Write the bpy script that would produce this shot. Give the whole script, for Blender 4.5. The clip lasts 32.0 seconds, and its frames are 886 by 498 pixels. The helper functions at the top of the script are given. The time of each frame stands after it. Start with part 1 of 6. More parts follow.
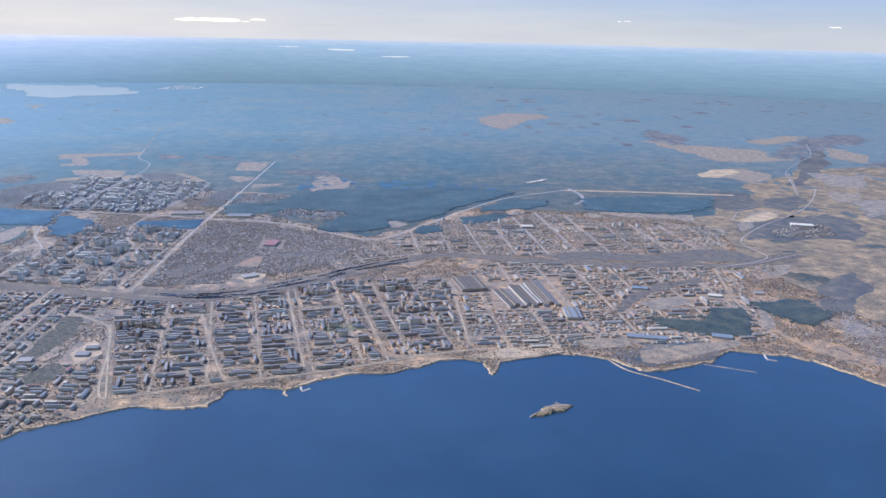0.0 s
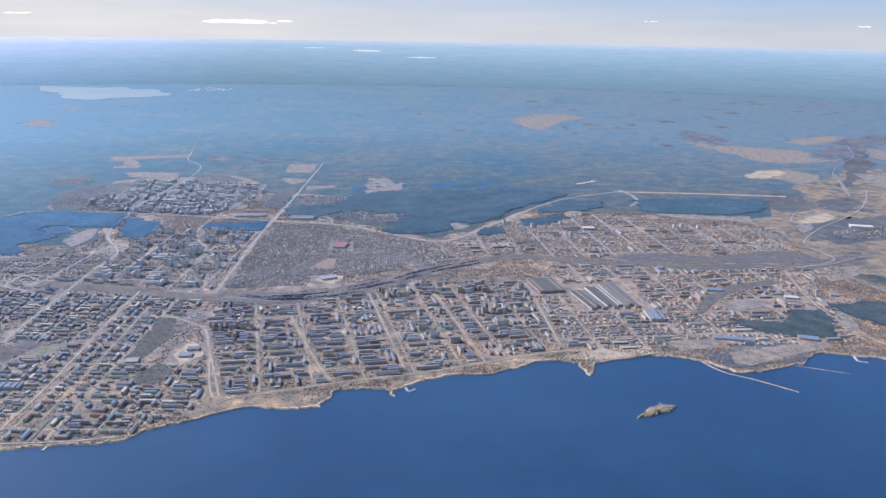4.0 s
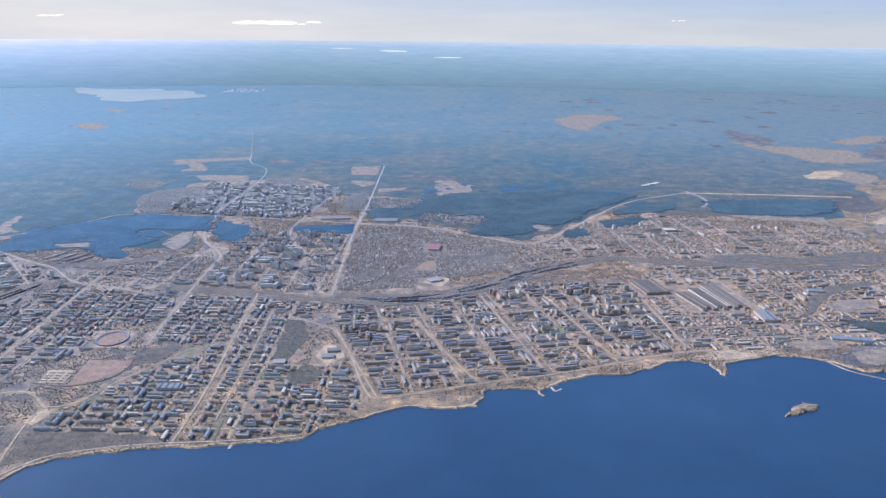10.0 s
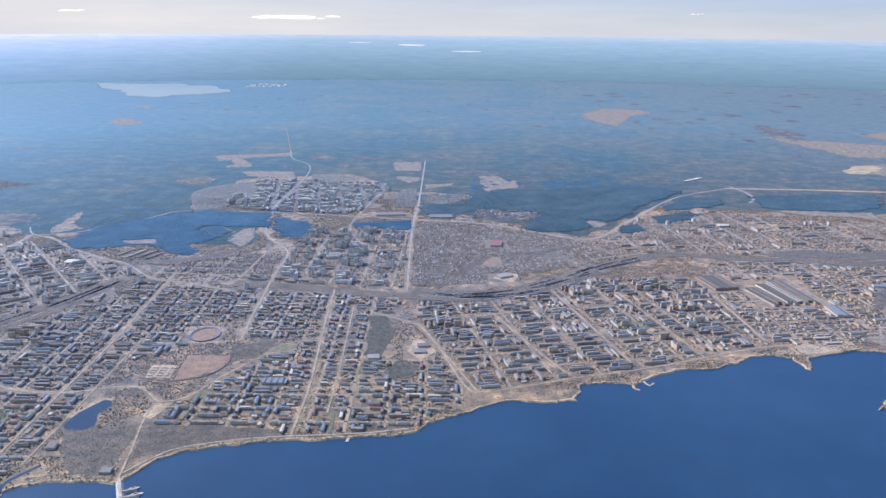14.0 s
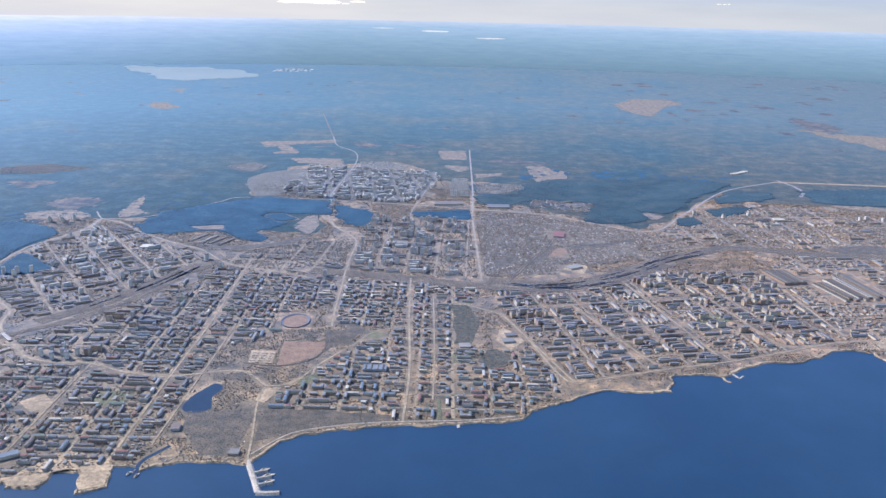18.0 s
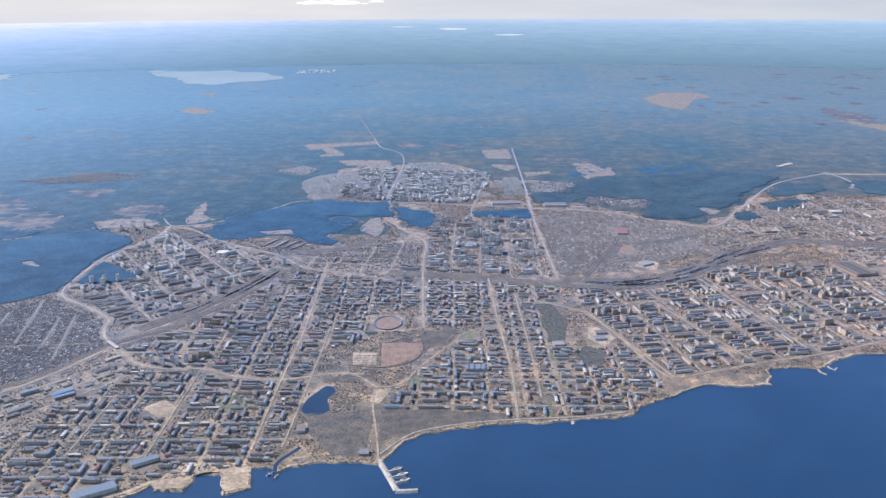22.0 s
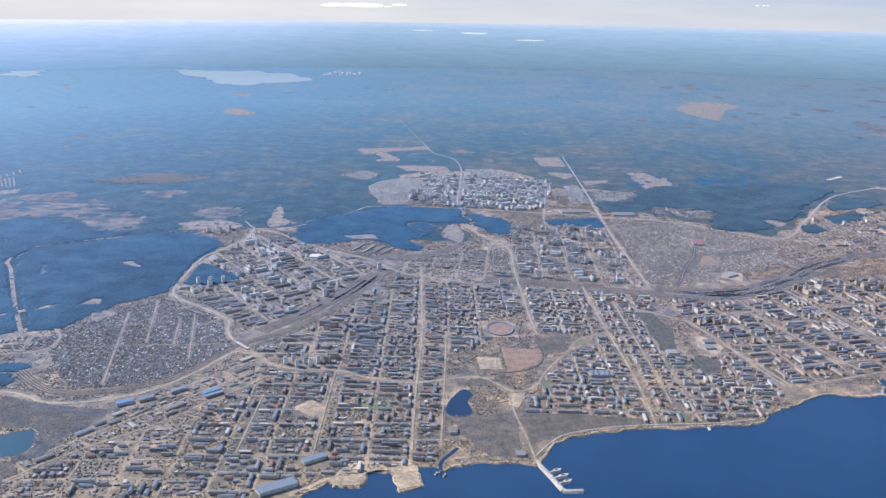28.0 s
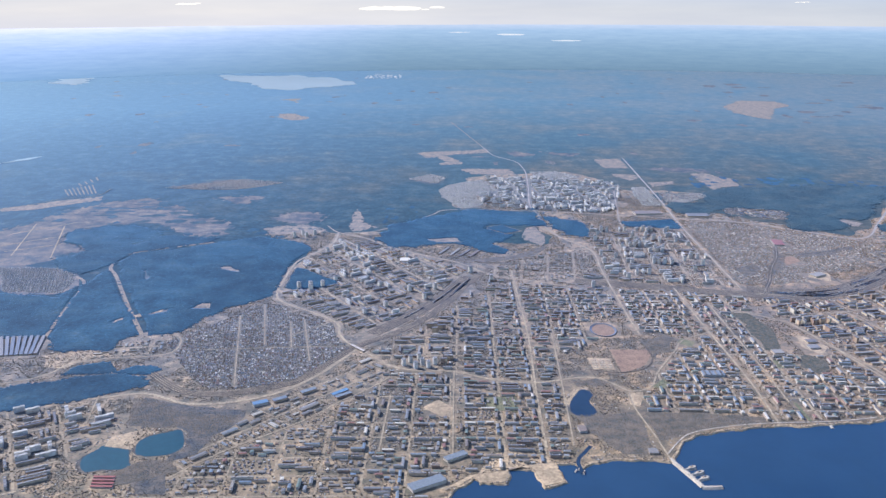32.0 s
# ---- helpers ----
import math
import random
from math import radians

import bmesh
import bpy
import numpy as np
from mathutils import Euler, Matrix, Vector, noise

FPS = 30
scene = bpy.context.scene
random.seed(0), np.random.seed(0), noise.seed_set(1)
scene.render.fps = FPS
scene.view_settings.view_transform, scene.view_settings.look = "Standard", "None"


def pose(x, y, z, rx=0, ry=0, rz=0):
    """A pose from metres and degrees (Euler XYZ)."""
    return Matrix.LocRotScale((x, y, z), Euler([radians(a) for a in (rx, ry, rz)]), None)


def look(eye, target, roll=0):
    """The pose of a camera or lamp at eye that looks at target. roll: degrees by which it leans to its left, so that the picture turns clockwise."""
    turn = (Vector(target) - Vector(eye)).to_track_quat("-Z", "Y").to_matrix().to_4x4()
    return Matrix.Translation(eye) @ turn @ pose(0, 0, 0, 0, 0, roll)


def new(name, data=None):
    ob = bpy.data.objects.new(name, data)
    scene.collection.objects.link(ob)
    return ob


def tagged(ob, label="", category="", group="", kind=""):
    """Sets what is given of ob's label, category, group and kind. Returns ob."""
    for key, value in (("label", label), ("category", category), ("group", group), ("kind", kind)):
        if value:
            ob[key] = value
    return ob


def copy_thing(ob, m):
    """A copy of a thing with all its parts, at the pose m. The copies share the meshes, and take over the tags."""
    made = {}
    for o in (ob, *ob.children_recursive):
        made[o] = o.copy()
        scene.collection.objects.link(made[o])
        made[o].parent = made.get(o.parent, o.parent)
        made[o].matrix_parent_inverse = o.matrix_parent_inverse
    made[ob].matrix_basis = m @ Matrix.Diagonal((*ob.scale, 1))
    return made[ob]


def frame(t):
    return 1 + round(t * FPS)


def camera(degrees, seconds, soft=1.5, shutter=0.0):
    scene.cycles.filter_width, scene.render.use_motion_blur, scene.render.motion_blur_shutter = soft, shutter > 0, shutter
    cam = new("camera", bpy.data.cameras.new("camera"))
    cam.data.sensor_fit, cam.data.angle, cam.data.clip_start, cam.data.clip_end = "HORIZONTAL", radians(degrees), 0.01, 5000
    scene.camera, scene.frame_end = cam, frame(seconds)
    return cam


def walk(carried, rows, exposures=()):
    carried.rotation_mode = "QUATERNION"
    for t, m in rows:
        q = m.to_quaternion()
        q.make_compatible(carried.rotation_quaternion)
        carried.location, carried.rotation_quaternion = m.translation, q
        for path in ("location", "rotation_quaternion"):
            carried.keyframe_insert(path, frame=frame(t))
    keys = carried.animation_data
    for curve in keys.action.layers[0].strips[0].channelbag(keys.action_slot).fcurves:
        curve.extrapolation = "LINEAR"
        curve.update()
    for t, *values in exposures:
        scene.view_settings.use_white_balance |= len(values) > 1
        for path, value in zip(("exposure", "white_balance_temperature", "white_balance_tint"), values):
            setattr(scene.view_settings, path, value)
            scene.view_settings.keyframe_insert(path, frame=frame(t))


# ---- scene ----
cam = camera(55.64, 32.0, soft=1.5)
# seconds, eye x y z, heading, tilt down, lean
PATH = [
    (0, 303.7, 52.4, 273.0, 1.85, 14.75, 1.11),
    (0.5, 294.9, 51.5, 273.5, 1.76, 14.67, 1.13),
    (1, 286.0, 50.5, 274.0, 1.77, 14.60, 1.09),
    (1.5, 277.1, 49.4, 274.5, 1.69, 14.51, 1.10),
    (2, 268.1, 48.3, 275.0, 1.64, 14.47, 1.12),
    (2.5, 259.0, 47.1, 275.6, 1.52, 14.55, 1.03),
    (3, 249.9, 45.8, 276.2, 1.41, 14.64, 0.83),
    (3.5, 240.6, 44.5, 276.8, 1.15, 14.68, 0.78),
    (5.5, 203.3, 38.6, 279.6, 0.90, 15.28, 0.94),
    (6, 193.9, 37.0, 280.3, 0.77, 15.34, 0.68),
    (6.5, 184.4, 35.4, 281.1, 0.71, 15.18, 0.91),
    (7, 174.9, 33.7, 281.9, 0.75, 15.04, 0.95),
    (7.5, 165.3, 32.0, 282.8, 0.75, 15.03, 0.80),
    (8, 155.7, 30.3, 283.6, 0.65, 15.08, 0.57),
    (8.5, 146.1, 28.6, 284.5, 0.59, 15.03, 0.67),
    (9, 136.5, 26.8, 285.4, 0.55, 15.04, 0.68),
    (9.5, 126.8, 25.0, 286.3, 0.64, 14.90, 0.89),
    (10, 117.1, 23.2, 287.3, 0.58, 14.92, 0.59),
    (10.5, 107.5, 21.3, 288.2, 0.49, 15.02, 0.64),
    (11, 97.7, 19.4, 289.2, 0.45, 15.11, 0.68),
    (11.5, 88.0, 17.6, 290.2, 0.40, 15.11, 0.57),
    (12, 78.3, 15.7, 291.2, 0.47, 15.09, 0.71),
    (12.5, 68.5, 13.7, 292.3, 0.48, 15.24, 0.62),
    (13, 58.8, 11.8, 293.3, 0.44, 15.41, 0.44),
    (13.5, 49.0, 9.9, 294.4, 0.41, 15.39, 0.43),
    (14, 39.2, 7.9, 295.5, 0.32, 15.42, 0.45),
    (14.5, 29.4, 6.0, 296.6, 0.26, 15.48, 0.36),
    (16.5, -9.8, -2.0, 301.2, -0.00, 16.05, 0.61),
    (17, -19.7, -4.0, 302.3, 0.10, 16.14, 0.52),
    (17.5, -29.5, -6.1, 303.5, 0.18, 16.24, 0.92),
    (18, -39.4, -8.1, 304.7, -0.09, 16.41, 1.22),
    (18.5, -49.2, -10.2, 305.9, -0.02, 16.43, 0.78),
    (19, -59.1, -12.2, 307.1, 0.24, 16.23, 0.80),
    (19.5, -69.0, -14.3, 308.3, -0.55, 16.43, -0.43),
    (20, -78.9, -16.4, 309.6, -0.72, 16.56, -0.50),
    (20.5, -88.8, -18.5, 310.8, -0.43, 16.55, -0.07),
    (21, -98.7, -20.6, 312.1, -0.51, 16.56, -0.20),
    (21.5, -108.7, -22.8, 313.3, -0.61, 16.58, -0.19),
    (22, -118.7, -25.0, 314.6, -0.68, 16.69, -0.24),
    (22.5, -128.7, -27.2, 315.8, -0.70, 16.74, -0.16),
    (23, -138.7, -29.4, 317.1, -0.71, 16.54, 0.27),
    (23.5, -148.7, -31.6, 318.4, -0.69, 16.50, 0.10),
    (24, -158.8, -33.9, 319.7, -0.80, 16.55, -0.05),
    (24.5, -168.9, -36.2, 321.0, -0.89, 16.71, 0.00),
    (25, -179.1, -38.5, 322.2, -0.89, 16.82, 0.09),
    (25.5, -189.3, -40.9, 323.5, -0.93, 16.96, 0.24),
    (27.5, -230.5, -50.9, 328.7, -0.30, 17.10, 0.98),
    (28, -241.0, -53.5, 330.0, -0.28, 16.61, 0.94),
    (28.5, -251.5, -56.1, 331.3, -0.47, 16.48, 1.00),
    (29, -262.1, -58.9, 332.5, -0.50, 16.74, 1.04),
    (29.5, -272.7, -61.7, 333.8, -0.58, 16.80, 1.03),
    (30, -283.4, -64.5, 335.1, -0.86, 16.67, 0.40),
    (30.5, -294.2, -67.5, 336.4, -1.10, 16.51, 0.22),
    (31, -305.1, -70.5, 337.6, -1.42, 16.61, -0.32),
    (31.5, -316.1, -73.6, 338.9, -1.63, 16.74, -0.55),
    (32, -327.2, -76.8, 340.2, -1.91, 16.62, -0.04),
]


from mathutils import geometry


def facing(x, y, z, heading, down, lean):
    h, d = radians(heading), radians(down)
    way = Vector((math.sin(h) * math.cos(d), math.cos(h) * math.cos(d), -math.sin(d)))
    return look((x, y, z), Vector((x, y, z)) + way * 100, lean)


walk(cam, [(row[0], facing(*row[1:])) for row in PATH],
     exposures=[(0.0, 0.97, 6720, 10), (16.0, 1.0, 6710, 10), (32.0, 1.03, 6690, 10)])

# ---- sky and sun ----
# the sun stands ahead and to the left of the flight's view, 38 degrees high
SUN_FROM = Vector((-0.72, 0.42, 0.62)).normalized()
world = bpy.data.worlds.new("sky")
scene.world = world
world.use_nodes = True
wn = world.node_tree.nodes
sky = wn.new("ShaderNodeTexSky")
sky.sky_type = "NISHITA"
sky.sun_disc = False
sky.sun_elevation = math.asin(SUN_FROM.z)
sky.sun_rotation = math.atan2(SUN_FROM.x, SUN_FROM.y)
sky.altitude = 1500
sky.dust_density = 0.7
sky.ozone_density = 2.0
world.node_tree.links.new(sky.outputs[0], wn["Background"].inputs[0])
wn["Background"].inputs[1].default_value = 0.15
sun = new("sun", bpy.data.lights.new("sun", "SUN"))
sun.data.energy, sun.data.angle, sun.data.color = 4.5, radians(0.5), (1.0, 0.90, 0.77)
sun.matrix_world = look(SUN_FROM * 500, (0, 0, 0))


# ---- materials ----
HAZE_TINT = (0.30, 0.54, 1.0)   # blue gloss tint that stands in for haze at low angles


def blend(n, l, kind_of, fac, a, b):
    node = n.new("ShaderNodeMix")
    node.data_type, node.blend_type = "RGBA", kind_of
    for slot, value in (("Factor", fac), ("A", a), ("B", b)):
        if isinstance(value, (int, float)):
            node.inputs[slot].default_value = value
        elif isinstance(value, tuple):
            node.inputs[slot].default_value = (*value, 1)
        else:
            l.new(value, node.inputs[slot])
    return node.outputs["Result"]


def noise_at(n, l, place, size, detail=5, rough=0.6):
    tex = n.new("ShaderNodeTexNoise")
    tex.inputs["Scale"].default_value, tex.inputs["Detail"].default_value, tex.inputs["Roughness"].default_value = 1 / size, detail, rough
    l.new(place, tex.inputs["Vector"])
    return tex.outputs["Fac"]


def ramp_of(n, l, fac, stops, hard=False):
    ramp = n.new("ShaderNodeValToRGB")
    if hard:
        ramp.color_ramp.interpolation = "CONSTANT"
    while len(ramp.color_ramp.elements) < len(stops):
        ramp.color_ramp.elements.new(0.5)
    for element, (at, colour) in zip(ramp.color_ramp.elements, stops):
        element.position, element.color = at, (*colour, 1)
    l.new(fac, ramp.inputs[0])
    return ramp.outputs[0]


def finish(m, n, l, colour, rough, air, gloss, tint=HAZE_TINT, bump=None, most=0.36):
    """Matt base, with a sky-blue gloss that Fresnel brings out at low angles, in place of haze."""
    out, base = n.new("ShaderNodeOutputMaterial"), n.new("ShaderNodeBsdfPrincipled")
    base.inputs["Roughness"].default_value = rough
    base.inputs["Specular IOR Level"].default_value = 0.1
    l.new(colour, base.inputs["Base Color"])
    if bump:
        node = n.new("ShaderNodeBump")
        node.inputs["Strength"].default_value, node.inputs["Distance"].default_value = 0.6, bump[1]
        l.new(bump[0], node.inputs["Height"])
        l.new(node.outputs[0], base.inputs["Normal"])
    shader = base.outputs[0]
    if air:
        haze_sheen, fres, mix = n.new("ShaderNodeBsdfGlossy"), n.new("ShaderNodeFresnel"), n.new("ShaderNodeMixShader")
        haze_sheen.inputs["Color"].default_value = (*tint, 1)
        haze_sheen.inputs["Roughness"].default_value = gloss
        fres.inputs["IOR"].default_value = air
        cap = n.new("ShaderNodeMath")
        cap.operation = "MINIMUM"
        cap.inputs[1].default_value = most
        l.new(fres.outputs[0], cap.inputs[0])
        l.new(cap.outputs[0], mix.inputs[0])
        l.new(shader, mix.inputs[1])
        l.new(haze_sheen.outputs[0], mix.inputs[2])
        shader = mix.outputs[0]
    l.new(shader, out.inputs[0])
    return m


def start(name):
    m = bpy.data.materials.new(name)
    m.use_nodes = True
    n, l = m.node_tree.nodes, m.node_tree.links
    n.clear()
    return m, n, l, n.new("ShaderNodeNewGeometry").outputs


def material(name, stops, size, grain, rough=0.9, air=1.30, gloss=0.9, mottle=0.0, tint=HAZE_TINT, bump=0.0, rub=0.45, most=0.16, east_warm=0.0):
    """Colours by noise of the given size in metres, with a finer grain and, if asked, a broad mottle over it."""
    m, n, l, geo = start(name)
    place = geo["Position"]
    colour = ramp_of(n, l, noise_at(n, l, place, size), stops)
    fine = noise_at(n, l, place, grain, 4, 0.7)
    colour = blend(n, l, "MULTIPLY", 1.0, colour, ramp_of(n, l, fine, [(0.3, (1 - rub,) * 3), (0.7, (1 + rub * 0.9,) * 3)]))
    if mottle:
        colour = blend(n, l, "MULTIPLY", 1.0, colour, ramp_of(n, l, noise_at(n, l, place, mottle, 3), [(0.35, (0.72, 0.75, 0.78)), (0.65, (1.25, 1.2, 1.15))]))
    if east_warm:
        # warm glare on the view's right, painted as browner colour towards the east
        split, east = n.new("ShaderNodeSeparateXYZ"), n.new("ShaderNodeMapRange")
        l.new(place, split.inputs[0])
        east.inputs["From Min"].default_value, east.inputs["From Max"].default_value, east.inputs["To Max"].default_value = -400, 550, east_warm
        l.new(split.outputs["X"], east.inputs["Value"])
        colour = blend(n, l, "MIX", east.outputs[0], colour, blend(n, l, "MULTIPLY", 1.0, colour, (1.28, 1.02, 0.66)))
    return finish(m, n, l, colour, rough, air, gloss, tint, (fine, bump) if bump else None, most)


def painted(name, palette, by_island, grain=1.5, air=1.24, rough=0.9, most=0.095):
    """One colour of a palette for each building, weathered by fine stains."""
    m, n, l, geo = start(name)
    pick_by = geo["Random Per Island"] if by_island else n.new("ShaderNodeObjectInfo").outputs["Random"]
    colour = ramp_of(n, l, pick_by, [(i / len(palette), c) for i, c in enumerate(palette)], hard=True)
    stain = noise_at(n, l, geo["Position"], grain, 4, 0.65)
    colour = blend(n, l, "MULTIPLY", 1.0, colour, ramp_of(n, l, stain, [(0.3, (0.72, 0.71, 0.70)), (0.7, (1.15, 1.15, 1.15))]))
    return finish(m, n, l, colour, rough, air, 0.9, HAZE_TINT, None, most)


def woodland_material():
    """Dark conifers in patches, with leafless brown woods and small pale cuts; haze and glare are put into the colours,
    bluer west, browner east.
    """
    m, n, l, geo = start("woodland")
    place = geo["Position"]
    split = n.new("ShaderNodeSeparateXYZ")
    l.new(place, split.inputs[0])
    patch = noise_at(n, l, place, 34, 8, 0.7)
    # both ramps carry distance haze as a navy tint in the base
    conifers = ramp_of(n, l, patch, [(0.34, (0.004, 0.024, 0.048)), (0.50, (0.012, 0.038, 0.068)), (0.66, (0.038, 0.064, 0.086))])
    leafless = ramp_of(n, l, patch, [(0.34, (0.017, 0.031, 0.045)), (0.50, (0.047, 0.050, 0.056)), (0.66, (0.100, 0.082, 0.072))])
    # brown share rises eastward to paint in warm glare on the right
    east = n.new("ShaderNodeMapRange")
    for slot, value in (("From Min", -1300), ("From Max", 1300), ("To Min", -0.10), ("To Max", 0.20)):
        east.inputs[slot].default_value = value
    l.new(split.outputs["X"], east.inputs["Value"])
    share = n.new("ShaderNodeMath")
    l.new(noise_at(n, l, place, 240, 8, 0.66), share.inputs[0])
    l.new(east.outputs[0], share.inputs[1])
    colour = blend(n, l, "MIX", ramp_of(n, l, share.outputs[0], [(0.47, (0, 0, 0)), (0.66, (1, 1, 1))]), conifers, leafless)
    cuts = ramp_of(n, l, noise_at(n, l, place, 42, 5, 0.6), [(0.66, (0, 0, 0)), (0.74, (0.30, 0.30, 0.30))])
    colour = blend(n, l, "MIX", cuts, colour, (0.19, 0.16, 0.14))
    fine = noise_at(n, l, place, 7, 5, 0.75)
    colour = blend(n, l, "MULTIPLY", 1.0, colour, ramp_of(n, l, fine, [(0.3, (0.55, 0.55, 0.55)), (0.7, (1.42, 1.42, 1.42))]))
    # haze on the view's left side, painted as bluer colour in the west
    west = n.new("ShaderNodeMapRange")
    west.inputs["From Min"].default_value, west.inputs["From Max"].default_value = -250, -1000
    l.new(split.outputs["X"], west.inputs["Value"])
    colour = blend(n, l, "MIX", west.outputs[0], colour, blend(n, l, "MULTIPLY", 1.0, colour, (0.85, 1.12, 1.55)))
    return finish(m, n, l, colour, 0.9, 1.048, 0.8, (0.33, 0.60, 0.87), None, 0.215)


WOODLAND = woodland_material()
EARTH = material("town_earth", [(0.33, (0.070, 0.072, 0.053)), (0.46, (0.123, 0.107, 0.078)), (0.57, (0.180, 0.148, 0.106)), (0.7, (0.31, 0.245, 0.174))], 13, 1.6, air=1.2, mottle=70, rub=0.42, most=0.09, east_warm=0.85)
HEATH = material("heath", [(0.32, (0.024, 0.044, 0.062)), (0.44, (0.058, 0.064, 0.072)), (0.56, (0.102, 0.092, 0.086)), (0.70, (0.165, 0.138, 0.112))], 22, 3.0, air=1.14, mottle=80, rub=0.5, most=0.08)
GRASS = material("dry_grass", [(0.30, (0.074, 0.070, 0.064)), (0.46, (0.138, 0.118, 0.096)), (0.66, (0.215, 0.176, 0.132))], 11, 2.6, air=1.14, rub=0.55, most=0.09)
TAN = material("tan_grass", [(0.30, (0.078, 0.072, 0.060)), (0.46, (0.140, 0.118, 0.090)), (0.66, (0.225, 0.182, 0.132))], 11, 2.4, air=1.14, rub=0.55, most=0.08)
SAND = material("sand", [(0.35, (0.20, 0.165, 0.125)), (0.65, (0.34, 0.275, 0.205))], 20, 3, air=1.15, most=0.06)
CLAY = material("red_clay", [(0.35, (0.145, 0.10, 0.075)), (0.65, (0.215, 0.15, 0.11))], 7, 1.5, air=1.15, most=0.06)
ROAD = material("asphalt", [(0.35, (0.18, 0.158, 0.130)), (0.65, (0.27, 0.236, 0.192))], 30, 3, air=1.12)
STREET = material("street_asphalt", [(0.35, (0.15, 0.134, 0.114)), (0.65, (0.26, 0.225, 0.184))], 22, 2.5, air=1.12)
RAIL = material("rail_ballast", [(0.35, (0.040, 0.038, 0.040)), (0.65, (0.092, 0.080, 0.072))], 18, 2, air=1.10, most=0.04)
SLOPE = material("slope_tree", [(0.35, (0.036, 0.044, 0.052)), (0.5, (0.066, 0.066, 0.064)), (0.68, (0.120, 0.104, 0.086))], 14, 1.6, air=1.2, rub=0.45, most=0.09)
EVERGREEN_PARK = material("evergreen_park_tree", [(0.35, (0.036, 0.048, 0.042)), (0.65, (0.110, 0.098, 0.076))], 4, 0.7, air=1.2, rub=0.5, most=0.06)
PINE = material("pine_wood", [(0.32, (0.016, 0.032, 0.042)), (0.55, (0.036, 0.050, 0.054)), (0.74, (0.078, 0.076, 0.066))], 18, 2.2, air=1.06, gloss=0.8, rub=0.4, most=0.12)
PARK = material("park_tree", [(0.35, (0.062, 0.062, 0.054)), (0.65, (0.125, 0.106, 0.084))], 9, 0.9, air=1.2, rub=0.35, most=0.09)
LAWN = material("lawn", [(0.35, (0.078, 0.092, 0.045)), (0.65, (0.155, 0.145, 0.080))], 9, 1.6, air=1.2, most=0.06)
# blue of the distance haze is put into both wood colours below
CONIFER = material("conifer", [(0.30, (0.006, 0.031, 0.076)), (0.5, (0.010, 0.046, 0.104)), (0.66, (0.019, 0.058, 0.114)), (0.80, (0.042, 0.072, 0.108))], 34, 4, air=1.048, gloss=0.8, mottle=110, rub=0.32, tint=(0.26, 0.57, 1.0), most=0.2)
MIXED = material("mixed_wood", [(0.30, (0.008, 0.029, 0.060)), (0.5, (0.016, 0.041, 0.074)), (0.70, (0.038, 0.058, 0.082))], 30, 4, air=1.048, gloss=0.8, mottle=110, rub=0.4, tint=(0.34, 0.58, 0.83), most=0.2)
DENSE = (CONIFER, PINE, MIXED)
BARE = material("bare_tree", [(0.35, (0.080, 0.077, 0.064)), (0.65, (0.150, 0.124, 0.094))], 9, 0.9, air=1.2, rub=0.35, most=0.09, east_warm=1.0)
CONCRETE = material("concrete", [(0.35, (0.25, 0.23, 0.205)), (0.65, (0.35, 0.32, 0.285))], 9, 1.5)
WATER = material("lake_water", [(0.35, (0.007, 0.030, 0.082)), (0.65, (0.012, 0.040, 0.098))], 200, 40, rough=0.4, air=1.2, gloss=0.3, rub=0.1)
# the pale, hazy sky tone of distant water is put into this base colour
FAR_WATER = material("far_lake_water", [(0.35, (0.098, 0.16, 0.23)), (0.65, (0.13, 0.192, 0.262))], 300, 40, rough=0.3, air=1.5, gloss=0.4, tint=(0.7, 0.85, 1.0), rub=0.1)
TEAL = material("quarry_water", [(0.35, (0.004, 0.034, 0.056)), (0.65, (0.007, 0.044, 0.068))], 25, 5, rough=0.4, air=1.22, gloss=0.3, rub=0.15)


def cloud_material():
    """Cloud of the sky's backdrop, its sunlit white painted as emission."""
    m, n, l, geo = start("cloud")
    puff = ramp_of(n, l, noise_at(n, l, geo["Position"], 30), [(0.35, (0.58, 0.56, 0.53)), (0.65, (0.65, 0.63, 0.59))])
    glow, out = n.new("ShaderNodeEmission"), n.new("ShaderNodeOutputMaterial")
    l.new(puff, glow.inputs[0])
    l.new(glow.outputs[0], out.inputs[0])
    return m


CLOUD_GLOW = cloud_material()

PALE_COLOURS = [(0.46, 0.455, 0.46), (0.41, 0.41, 0.424), (0.43, 0.405, 0.375), (0.37, 0.38, 0.40), (0.49, 0.487, 0.484)]
WALL_COLOURS = [(0.385, 0.352, 0.30), (0.35, 0.294, 0.234), (0.29, 0.23, 0.18), (0.37, 0.343, 0.31), (0.31, 0.302, 0.298), (0.36, 0.28, 0.213), (0.40, 0.384, 0.358), (0.245, 0.18, 0.146)]
FLAT_COLOURS = [(0.098, 0.104, 0.120), (0.120, 0.126, 0.142), (0.145, 0.149, 0.162), (0.086, 0.091, 0.106), (0.185, 0.187, 0.195), (0.108, 0.112, 0.126)]
PITCH_COLOURS = [(0.140, 0.158, 0.192), (0.200, 0.214, 0.242), (0.125, 0.110, 0.102), (0.135, 0.150, 0.182), (0.180, 0.098, 0.085), (0.112, 0.116, 0.132), (0.36, 0.36, 0.36), (0.122, 0.158, 0.210), (0.098, 0.134, 0.128), (0.170, 0.184, 0.212), (0.108, 0.150, 0.216)]
